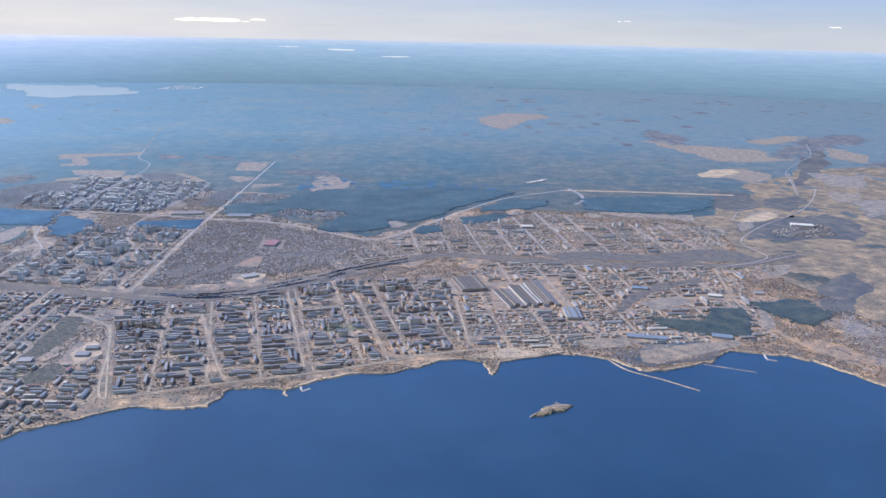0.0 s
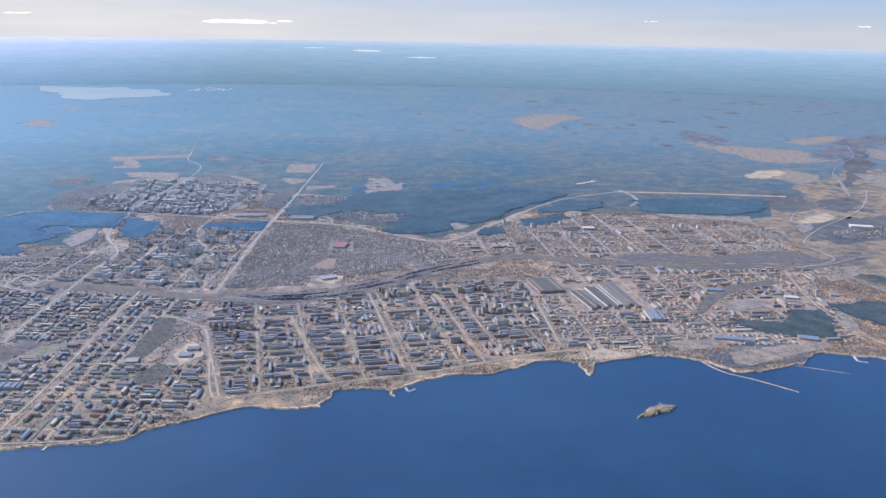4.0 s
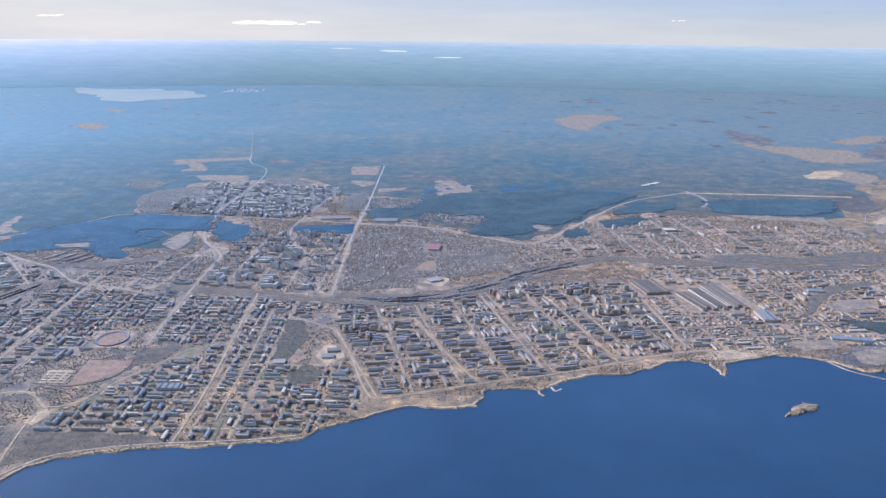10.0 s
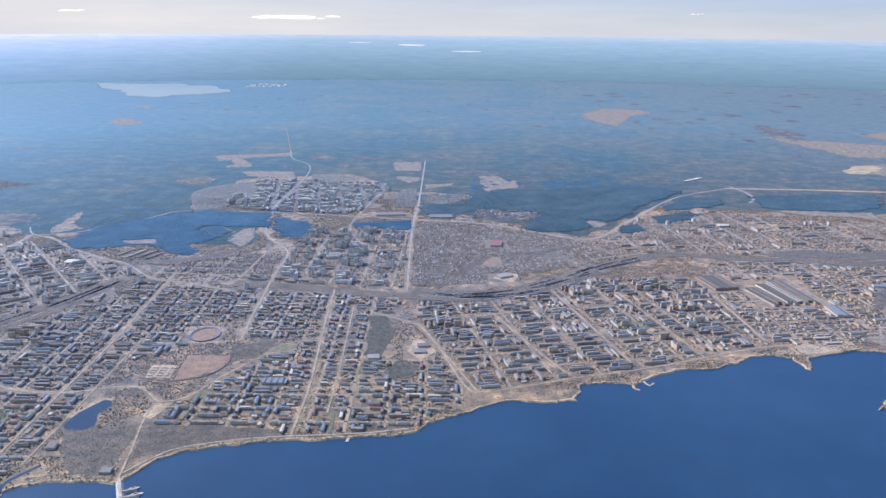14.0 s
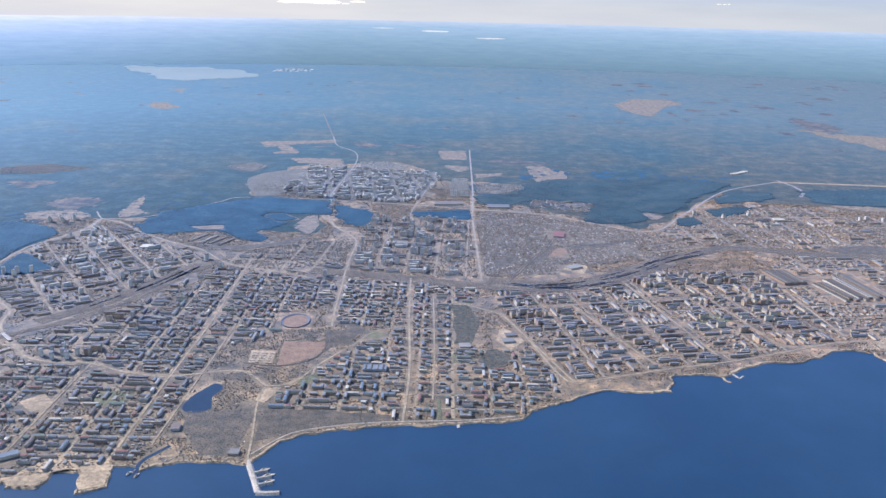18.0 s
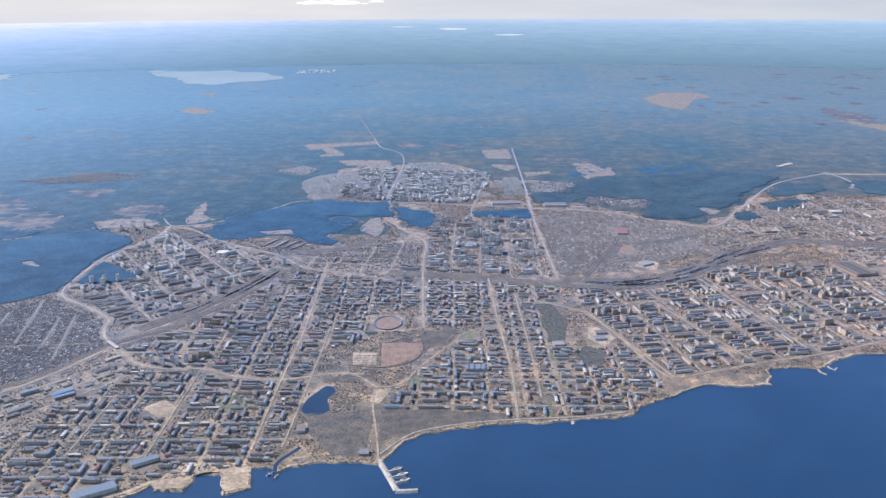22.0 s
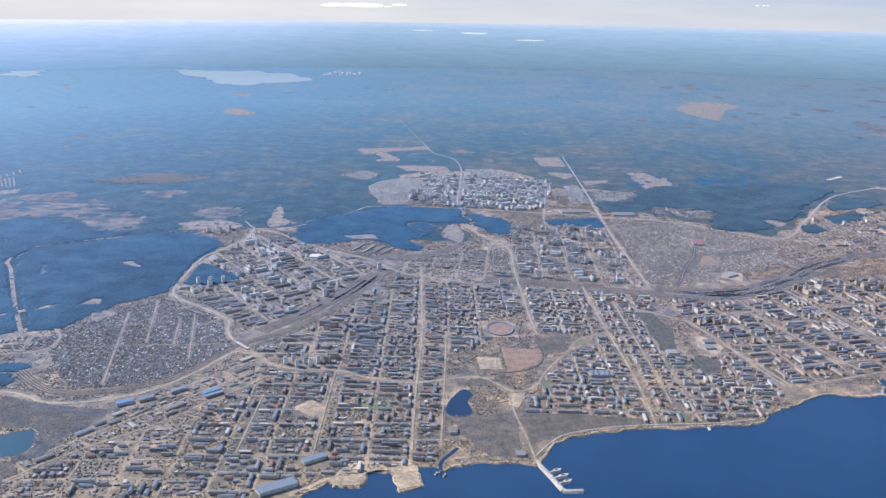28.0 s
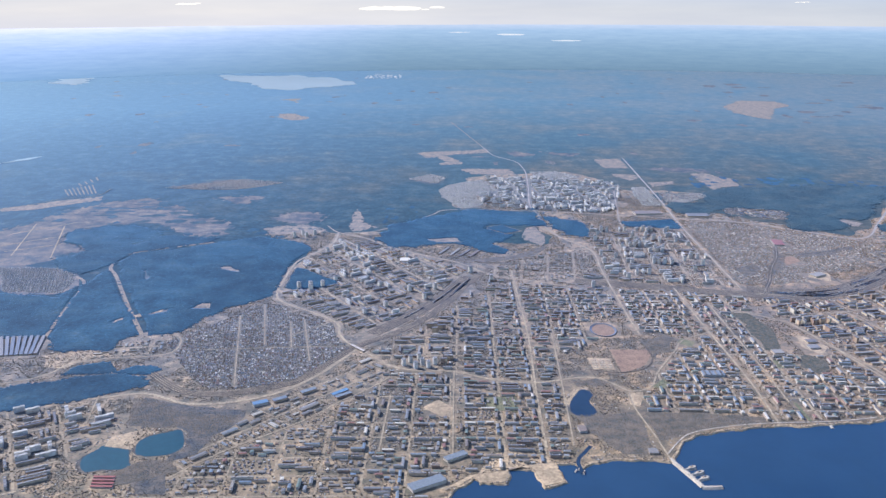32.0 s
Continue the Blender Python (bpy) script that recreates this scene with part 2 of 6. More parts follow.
HALL_COLOURS = [(0.15, 0.151, 0.157), (0.125, 0.126, 0.131), (0.20, 0.198, 0.194), (0.105, 0.103, 0.104), (0.27, 0.267, 0.263), (0.145, 0.122, 0.11), (0.13, 0.152, 0.185)]
COTTAGE_COLOURS = [(0.12, 0.112, 0.115), (0.165, 0.162, 0.17), (0.24, 0.24, 0.25), (0.115, 0.11, 0.12), (0.175, 0.122, 0.105), (0.42, 0.417, 0.415), (0.12, 0.15, 0.195), (0.15, 0.147, 0.15), (0.30, 0.30, 0.31)]
WALL, WALL_ROW = painted("facade", WALL_COLOURS, False), painted("facade_row", WALL_COLOURS, True)
FLAT, FLAT_ROW = painted("felt_roof", FLAT_COLOURS, False), painted("felt_roof_row", FLAT_COLOURS, True)
PITCH, PITCH_ROW = painted("sheet_roof", PITCH_COLOURS, False), painted("sheet_roof_row", PITCH_COLOURS, True)
HALL, HALL_ROW = painted("hall_roof", HALL_COLOURS, False), painted("hall_roof_row", HALL_COLOURS, True)
COTTAGE, COTTAGE_ROW = painted("cottage_roof", COTTAGE_COLOURS, False), painted("cottage_roof_row", COTTAGE_COLOURS, True)
PALE_ROOF, PALE_ROOF_ROW = painted("pale_roof", [(0.24, 0.25, 0.27), (0.30, 0.31, 0.33), (0.20, 0.215, 0.24), (0.36, 0.365, 0.375)], False), painted("pale_roof_row", [(0.24, 0.25, 0.27), (0.30, 0.31, 0.33), (0.20, 0.215, 0.24), (0.36, 0.365, 0.375)], True)
PALE, PALE_ROW = painted("pale_facade", PALE_COLOURS, False), painted("pale_facade_row", PALE_COLOURS, True)
PALE_EARTH = material("pale_earth", [(0.35, (0.060, 0.068, 0.066)), (0.65, (0.165, 0.150, 0.128))], 9, 1.8, air=1.2, rub=0.55, most=0.10)
ROWS = {PALE_ROOF: PALE_ROOF_ROW, PALE: PALE_ROW, WALL: WALL_ROW, FLAT: FLAT_ROW, PITCH: PITCH_ROW, HALL: HALL_ROW, COTTAGE: COTTAGE_ROW}
BLUE_ROOF = painted("blue_roof", [(0.075, 0.165, 0.31), (0.08, 0.155, 0.28)], False)
RED_ROOF = painted("red_roof", [(0.21, 0.075, 0.062), (0.19, 0.08, 0.068)], False)
WHITE_ROOF = painted("white_roof", [(0.36, 0.35, 0.335), (0.42, 0.41, 0.395)], False)
SLATE_BLUE = painted("slate_blue_roof", [(0.125, 0.155, 0.20), (0.11, 0.14, 0.185)], False)
WAGON = painted("wagon_paint", [(0.12, 0.09, 0.08), (0.09, 0.13, 0.20), (0.26, 0.26, 0.27), (0.10, 0.12, 0.16), (0.07, 0.07, 0.08)], False)
WORKS_ROOF = painted("works_roof", [(0.070, 0.066, 0.064), (0.085, 0.078, 0.074)], False, most=0.035)
GARAGE_ROOF = painted("garage_roof", [(0.105, 0.12, 0.15), (0.13, 0.14, 0.165), (0.15, 0.145, 0.145)], False)
GARDEN = material("garden_soil", [(0.35, (0.080, 0.080, 0.064)), (0.65, (0.160, 0.136, 0.106))], 7, 1.3, air=1.2, rub=0.55, most=0.09, east_warm=1.0)
EAST_HEATH = material("tan_heath", [(0.32, (0.066, 0.066, 0.058)), (0.45, (0.122, 0.102, 0.077)), (0.57, (0.172, 0.138, 0.098)), (0.70, (0.255, 0.200, 0.138))], 17, 3, air=1.12, mottle=60, rub=0.5, most=0.05)
LEAFLESS = material("leafless_wood", [(0.32, (0.036, 0.044, 0.048)), (0.55, (0.070, 0.066, 0.060)), (0.72, (0.125, 0.102, 0.082))], 16, 2.6, air=1.12, mottle=80, rub=0.5, most=0.06)
POND_WATER = material("pond_water", [(0.35, (0.005, 0.019, 0.050)), (0.65, (0.009, 0.026, 0.062))], 30, 6, rough=0.4, air=1.18, gloss=0.3, rub=0.15, most=0.1)


# ---- mesh helpers ----
def mesh_object(name, verts, faces, mat, parent=None, smooth=False):
    me = bpy.data.meshes.new(name)
    me.from_pydata([tuple(v) for v in verts], [], faces)
    me.materials.append(mat)
    if smooth:
        me.shade_smooth()
    ob = new(name, me)
    if parent:
        ob.parent = parent
    return ob


def sheet(name, outline, z, mat, skirt=0.0, out=0.0):
    """A flat plate on a closed outline, with a skirt that falls to its ground."""
    bm = bmesh.new()
    top = bm.faces.new([bm.verts.new((x, y, z)) for x, y in outline])
    top.normal_update()
    if top.normal.z < 0:
        top.normal_flip()
    if skirt:
        ring = list(top.verts)
        mid = sum((v.co for v in ring), Vector()) / len(ring)
        low = []
        for v in ring:
            away = (v.co - mid)
            away.z = 0
            low.append(bm.verts.new(v.co + away.normalized() * out - Vector((0, 0, skirt))))
        for i in range(len(ring)):
            j = (i + 1) % len(ring)
            bm.faces.new((ring[i], low[i], low[j], ring[j]))
    bmesh.ops.triangulate(bm, faces=[f for f in bm.faces if len(f.verts) > 4])
    me = bpy.data.meshes.new(name)
    bm.to_mesh(me)
    bm.free()
    me.materials.append(mat)
    return new(name, me)


def smooth_line(points, step):
    """Points every step metres along a soft curve through the given ones."""
    pts = [Vector((*p, 0)) for p in points]
    pts = [2 * pts[0] - pts[1]] + pts + [2 * pts[-1] - pts[-2]]
    line = []
    for a, b, c, d in zip(pts, pts[1:], pts[2:], pts[3:]):
        n = max(1, int((c - b).length / step))
        for i in range(n):
            t = i / n
            line.append(0.5 * (2 * b + (c - a) * t + (2 * a - 5 * b + 4 * c - d) * t * t + (3 * b - a - 3 * c + d) * t ** 3))
    line.append(pts[-2])
    return line


def rounded(outline, step=6):
    """A closed outline with its corners drawn into one soft curve."""
    ring_of = list(outline) + list(outline[:3])
    line = smooth_line(ring_of, step)
    first_at = min(range(len(line)), key=lambda i: (line[i] - Vector((*outline[1], 0))).length)
    last_at = len(line) - 1 - min(range(len(line)), key=lambda i: (line[len(line) - 1 - i] - Vector((*outline[1], 0))).length)
    return [(p.x, p.y) for p in line[first_at:last_at]]


def strip(name, points, width, z, mat, step=8, thick=0.12):
    """A raised strip with two bevelled shoulders along a curve."""
    line = smooth_line(points, step)
    verts, faces = [], []
    for i, p in enumerate(line):
        way = (line[min(i + 1, len(line) - 1)] - line[max(i - 1, 0)]).normalized()
        side = Vector((-way.y, way.x, 0))
        for s, h in ((-0.5 - thick / width, 0), (-0.5, thick), (0.5, thick), (0.5 + thick / width, 0)):
            verts.append(p + side * s * width + Vector((0, 0, z + h)))
    for i in range(len(line) - 1):
        for k in range(3):
            a = 4 * i + k
            faces.append((a, a + 4, a + 5, a + 1))
    ob = mesh_object(name, verts, faces, mat)
    return ob


def inside(x, y, poly):
    hit, j = False, len(poly) - 1
    for i in range(len(poly)):
        (xa, ya), (xb, yb) = poly[i], poly[j]
        if (ya > y) != (yb > y) and x < (xb - xa) * (y - ya) / (yb - ya) + xa:
            hit = not hit
        j = i
    return hit


# ---- land and water ----
COAST_EAST = [(1500, 150), (900, 520), (684, 671), (667, 699), (649, 724), (629, 735), (592, 744), (576, 741), (560, 719), (533, 709),
              (514, 700), (492, 700), (472, 724), (449, 733), (429, 736), (406, 727), (376, 716), (367, 690), (362, 716), (345, 722),
              (323, 718), (308, 703), (281, 690), (251, 688), (229, 676), (204, 657), (187, 661), (160, 656)]
COAST_MID = [(151, 625), (122, 622), (98, 625), (81, 617), (65, 604), (46, 596), (31, 583), (20, 570), (-2, 565), (-26, 562),
             (-59, 559), (-90, 555), (-121, 548), (-142, 540), (-155, 530), (-161, 517), (-170, 498), (-189, 500), (-210, 501), (-231, 495)]
COAST_WEST = [(-240, 487), (-245, 493), (-260, 492), (-254, 467), (-271, 459), (-279, 484), (-296, 484), (-298, 464), (-318, 463), (-322, 470),
              (-334, 458), (-345, 443), (-372, 425), (-420, 380), (-520, 250), (-800, -200), (-1500, -900)]
COAST = COAST_EAST + COAST_MID + COAST_WEST
random.seed(3)


def ragged(points, step, depth):
    """The outline with small uneven bays between its points."""
    out, f = [], 0.36 / step
    for (xa, ya), (xb, yb) in zip(points, points[1:]):
        d = max(math.hypot(xb - xa, yb - ya), 1e-6)
        n = max(1, min(12, int(d / step * 1.6)))
        for i in range(n):
            t = i / n
            x, y = xa + (xb - xa) * t, ya + (yb - ya) * t
            k = 0 if i == 0 and depth < 2.6 else depth * (1.3 * noise.noise((x * f, y * f, 0)) + 0.7 * noise.noise((x * f * 2.7, y * f * 2.7, 4)))
            out.append((x + (yb - ya) / d * k, y - (xb - xa) / d * k))
    return out + ([points[-1]] if points[-1] != points[0] else out[:1])


SHORE = ragged(COAST, 5, 2.5)
RIM = 4850
ARC = [radians(a) for a in np.linspace(205, -15, 111)]
land_verts = [(x, y, 0) for x, y in SHORE] + [(RIM * math.cos(a), RIM * math.sin(a), 0) for a in ARC]
bm = bmesh.new()
top = bm.faces.new([bm.verts.new(v) for v in land_verts])
top.normal_update()
if top.normal.z < 0:
    top.normal_flip()
bmesh.ops.triangulate(bm, faces=[top])
me = bpy.data.meshes.new("ground")
bm.to_mesh(me)
bm.free()
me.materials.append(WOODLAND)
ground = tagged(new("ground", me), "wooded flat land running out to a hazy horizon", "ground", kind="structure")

# the farthest land, distance haze painted blue, that closes the view under the horizon
m, n, l, geo = start("distance_haze")
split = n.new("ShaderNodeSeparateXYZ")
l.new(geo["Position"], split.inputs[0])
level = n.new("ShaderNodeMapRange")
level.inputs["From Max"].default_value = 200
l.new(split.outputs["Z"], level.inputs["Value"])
# haze is painted as emission, paling upwards; the sunward left is brighter
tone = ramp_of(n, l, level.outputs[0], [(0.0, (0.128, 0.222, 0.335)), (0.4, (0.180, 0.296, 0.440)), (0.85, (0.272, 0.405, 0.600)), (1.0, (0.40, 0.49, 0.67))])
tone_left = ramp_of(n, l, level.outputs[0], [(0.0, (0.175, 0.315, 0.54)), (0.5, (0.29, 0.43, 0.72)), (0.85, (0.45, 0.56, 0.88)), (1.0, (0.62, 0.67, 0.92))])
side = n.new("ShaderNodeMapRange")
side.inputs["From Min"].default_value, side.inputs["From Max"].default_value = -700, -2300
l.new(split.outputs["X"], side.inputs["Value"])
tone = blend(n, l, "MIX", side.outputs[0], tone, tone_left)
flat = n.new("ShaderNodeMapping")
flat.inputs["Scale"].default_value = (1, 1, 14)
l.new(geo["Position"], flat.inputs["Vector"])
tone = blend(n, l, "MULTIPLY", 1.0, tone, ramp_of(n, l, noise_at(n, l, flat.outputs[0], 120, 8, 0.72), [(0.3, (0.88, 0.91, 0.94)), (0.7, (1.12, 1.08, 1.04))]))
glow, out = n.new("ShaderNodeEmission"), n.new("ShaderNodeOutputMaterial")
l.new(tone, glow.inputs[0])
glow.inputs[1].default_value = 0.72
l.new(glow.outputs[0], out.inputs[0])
DISTANCE_HAZE = m
FOOT = 4200
ring = [(RIM * math.cos(a), RIM * math.sin(a)) for a in ARC]
ridge = [198 + 2.5 * noise.noise((x * 0.002, y * 0.002, 5)) + 1.2 * noise.noise((x * 0.01, y * 0.01, 7)) for x, y in ring]
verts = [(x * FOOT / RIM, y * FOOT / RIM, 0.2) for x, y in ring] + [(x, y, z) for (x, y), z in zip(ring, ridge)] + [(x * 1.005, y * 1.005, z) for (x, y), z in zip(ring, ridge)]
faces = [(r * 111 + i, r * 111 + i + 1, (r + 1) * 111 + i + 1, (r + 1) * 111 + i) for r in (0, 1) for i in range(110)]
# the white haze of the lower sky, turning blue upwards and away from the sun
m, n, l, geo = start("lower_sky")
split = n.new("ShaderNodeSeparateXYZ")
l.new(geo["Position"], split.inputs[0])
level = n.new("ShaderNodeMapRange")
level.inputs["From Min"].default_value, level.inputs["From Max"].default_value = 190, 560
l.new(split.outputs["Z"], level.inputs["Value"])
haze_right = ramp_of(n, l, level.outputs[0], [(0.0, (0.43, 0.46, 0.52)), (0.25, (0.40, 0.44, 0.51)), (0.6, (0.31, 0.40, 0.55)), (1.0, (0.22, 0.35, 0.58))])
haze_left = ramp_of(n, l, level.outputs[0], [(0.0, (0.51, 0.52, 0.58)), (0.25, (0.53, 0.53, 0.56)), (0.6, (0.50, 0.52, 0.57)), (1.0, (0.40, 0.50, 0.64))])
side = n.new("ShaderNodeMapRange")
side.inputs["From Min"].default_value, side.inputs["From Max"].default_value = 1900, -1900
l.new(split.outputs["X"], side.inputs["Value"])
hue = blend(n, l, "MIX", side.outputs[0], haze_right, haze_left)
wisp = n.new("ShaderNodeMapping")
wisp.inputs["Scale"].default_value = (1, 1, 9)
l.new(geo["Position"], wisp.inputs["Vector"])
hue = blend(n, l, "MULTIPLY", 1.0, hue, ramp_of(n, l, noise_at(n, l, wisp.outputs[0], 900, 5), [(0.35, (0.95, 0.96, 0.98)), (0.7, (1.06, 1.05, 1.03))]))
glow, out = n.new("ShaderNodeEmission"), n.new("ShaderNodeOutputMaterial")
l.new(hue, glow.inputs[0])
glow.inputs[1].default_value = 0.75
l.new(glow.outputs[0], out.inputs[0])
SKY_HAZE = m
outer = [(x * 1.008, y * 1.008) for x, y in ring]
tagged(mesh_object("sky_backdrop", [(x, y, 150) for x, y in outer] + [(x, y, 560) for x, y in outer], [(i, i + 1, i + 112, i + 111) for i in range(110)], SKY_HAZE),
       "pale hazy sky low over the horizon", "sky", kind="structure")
tagged(mesh_object("backdrop", verts, faces, DISTANCE_HAZE), "hazy blue band of the farthest land", "backdrop", kind="structure")

water_verts = [(0, 0, -0.9)] + [(RIM * math.cos(a), RIM * math.sin(a), -0.9) for a in np.linspace(0, 2 * math.pi, 97)[:-1]]
water = mesh_object("water", water_verts, [(0, i, i % 96 + 1) for i in range(1, 97)], WATER)
tagged(water, "deep blue calm water of a large lake", "lake", kind="structure")

# the sandy bank between land and water
bank_verts, bank_faces = [], []
for i, (x, y) in enumerate(SHORE):
    (xa, ya), (xb, yb) = SHORE[max(i - 1, 0)], SHORE[min(i + 1, len(SHORE) - 1)]
    d = math.hypot(xb - xa, yb - ya)
    ox, oy = -(yb - ya) / d, (xb - xa) / d
    wide = 2.3 + 1.8 * noise.noise((x * 0.02, y * 0.02, 3))
    for s, z in ((-wide * 0.9, 0.06), (0, 0.05), (wide * 0.5, -1.0)):
        bank_verts.append((x + ox * s, y + oy * s, z))
for i in range(len(SHORE) - 1):
    for k in range(2):
        a = 3 * i + k
        bank_faces.append((a, a + 3, a + 4, a + 1))
tagged(mesh_object("shore", bank_verts, bank_faces, SAND), "pale sandy bank along the lake", "shore", kind="structure")

TOWN = [(684, 671), (760, 800), (720, 1040), (730, 1250), (580, 1330), (470, 1330), (430, 1400), (320, 1240), (240, 1150), (180, 1190), (60, 1290), (20, 1330), (100, 1390), (100, 1440), (-40, 1460),
        (-80, 1560), (-130, 1625), (-330, 1560), (-380, 1420), (-350, 1310), (-225, 1290), (-215, 1100), (-330, 1080), (-480, 1150), (-640, 1130), (-560, 1050), (-575, 860),
        (-690, 720), (-780, 735), (-930, 720), (-990, 560), (-760, 200), (-372, 425)]

cut_a = min(range(len(SHORE)), key=lambda i: math.hypot(SHORE[i][0] - 684, SHORE[i][1] - 671))
cut_b = min(range(len(SHORE)), key=lambda i: math.hypot(SHORE[i][0] + 372, SHORE[i][1] - 425))
TOWN_EDGE = ragged(TOWN[1:-1], 22, 14)
TOWN_OUT = TOWN_EDGE + list(reversed(SHORE[cut_a:cut_b + 1]))
tagged(sheet("town_ground", TOWN_OUT, 0.05, EARTH), "bare brown spring earth of a town", "ground", kind="structure")

# ---- occupancy of the plan, in cells of 1.25 m ----
X0, Y0, CELL = -1060, 360, 1.25
NX, NY = 1580, 1080
gx, gy = np.meshgrid(X0 + (np.arange(NX) + 0.5) * CELL, Y0 + (np.arange(NY) + 0.5) * CELL)


def region(poly):
    """The cells inside an outline."""
    hit = np.zeros(gx.shape, bool)
    xs, ys = [p[0] for p in poly], [p[1] for p in poly]
    i0, i1 = max(0, int((min(xs) - X0) / CELL)), min(NX, int((max(xs) - X0) / CELL) + 2)
    j0, j1 = max(0, int((min(ys) - Y0) / CELL)), min(NY, int((max(ys) - Y0) / CELL) + 2)
    if i1 <= i0 or j1 <= j0:
        return hit
    sx, sy, part_hit, j = gx[j0:j1, i0:i1], gy[j0:j1, i0:i1], hit[j0:j1, i0:i1], len(poly) - 1
    for i in range(len(poly)):
        (xa, ya), (xb, yb) = poly[i], poly[j]
        if ya != yb:
            part_hit ^= ((ya > sy) != (yb > sy)) & (sx < (xb - xa) * (sy - ya) / (yb - ya) + xa)
        j = i
    return hit


land = region(TOWN_OUT)
DACHAS = [(-945, 956), (-871, 958), (-825, 924), (-819, 862), (-892, 864)]
VILLAGE = [(-898, 1445), (-862, 1471), (-825, 1492), (-770, 1530), (-688, 1500), (-725, 1459), (-769, 1433), (-834, 1432)]
HAMLET = [(-450, 1540), (-406, 1587), (-376, 1553), (-391, 1498)]
EAST_VILLAGE = [(660, 960), (720, 985), (745, 1040), (690, 1015)]
FAR_EAST = [(810, 1207), (845, 1240), (876, 1240), (910, 1262), (900, 1190), (843, 1170), (805, 1180)]
NORTH_EAST = [(1010, 1700), (1130, 1690), (1180, 1600), (1060, 1560)]
QUARTER_COTTAGES = [(-378, 1385), (-385, 1442), (-371, 1483), (-338, 1515), (-302, 1538), (-277, 1445), (-296, 1421), (-319, 1396), (-303, 1331), (-324, 1306), (-341, 1301)]
QUARTER = [(-302, 1327), (-317, 1406), (-279, 1455), (-296, 1561), (-200, 1553), (-144, 1528), (-61, 1531), (-48, 1478), (-66, 1382), (-83, 1309), (-115, 1284), (-222, 1293)]
QUARTER_EDGE = [(-207, 1617), (-156, 1625), (-106, 1568), (-146, 1544), (-200, 1565)]
AVENUE_PLOTS = [(-26, 1474), (0, 1480), (2, 1336), (-30, 1327), (-34, 1406)]
ESTATE = [(95, 1316), (140, 1330), (208, 1304), (192, 1243), (149, 1242), (127, 1263), (94, 1277)]
NORTH_PLOTS = [(13, 1426), (57, 1423), (101, 1434), (97, 1401), (42, 1350), (13, 1354)]
for extra in (DACHAS, VILLAGE, HAMLET, EAST_VILLAGE, FAR_EAST, NORTH_EAST, ESTATE, NORTH_PLOTS, QUARTER_COTTAGES, QUARTER, QUARTER_EDGE, AVENUE_PLOTS):
    land |= region(extra)
taken = ~land


def stamp(line, width):
    for p in line:
        i0, i1 = int((p.x - width - X0) / CELL), int((p.x + width - X0) / CELL) + 1
        j0, j1 = int((p.y - width - Y0) / CELL), int((p.y + width - Y0) / CELL) + 1
        if i0 < 0 or j0 < 0 or i1 >= NX or j1 >= NY:
            continue
        box = (slice(j0, j1 + 1), slice(i0, i1 + 1))
        taken[box] |= (gx[box] - p.x) ** 2 + (gy[box] - p.y) ** 2 < (width + 0.6) ** 2


# ---- woods ----
def within(px, py, rim):
    hit, j = np.zeros(px.shape, bool), len(rim) - 1
    for i in range(len(rim)):
        (xa, ya), (xb, yb) = rim[i], rim[j]
        if ya != yb:
            hit ^= ((ya > py) != (yb > py)) & (px < (xb - xa) * (py - ya) / (yb - ya) + xa)
        j = i
    return hit


def canopy(name, loops, z, foot, mat):
    """A closed roof of treetops on an outline with clearings cut out, falling to the ground at every edge."""
    flat = [p for loop in loops for p in loop]
    verts = [(x, y, z) for x, y in flat]
    faces = []
    for tri in geometry.tessellate_polygon([[Vector((x, y, 0)) for x, y in loop] for loop in loops]):
        a, b, c = [Vector(verts[k]) for k in tri]
        faces.append(tri if (b - a).cross(c - a).z > 0 else tri[::-1])
    start_at = 0
    for k, loop in enumerate(loops):
        area = sum(p[0] * q[1] - q[0] * p[1] for p, q in zip(loop, loop[1:] + loop[:1]))
        turn_out = (1 if area > 0 else -1) * (1 if k == 0 else -1)
        low = len(verts)
        for i, (x, y) in enumerate(loop):
            (xa, ya), (xb, yb) = loop[i - 1], loop[(i + 1) % len(loop)]
            d = max(math.hypot(xb - xa, yb - ya), 1e-6)
            verts.append((x + (yb - ya) / d * foot * turn_out, y - (xb - xa) / d * foot * turn_out, 0.02))
        for i in range(len(loop)):
            j = (i + 1) % len(loop)
            quad = (start_at + i, low + i, low + j, start_at + j)
            faces.append(quad if turn_out > 0 else quad[::-1])
        start_at += len(loop)
    return mesh_object(name, verts, faces, mat)


wood_lift = [0.0]


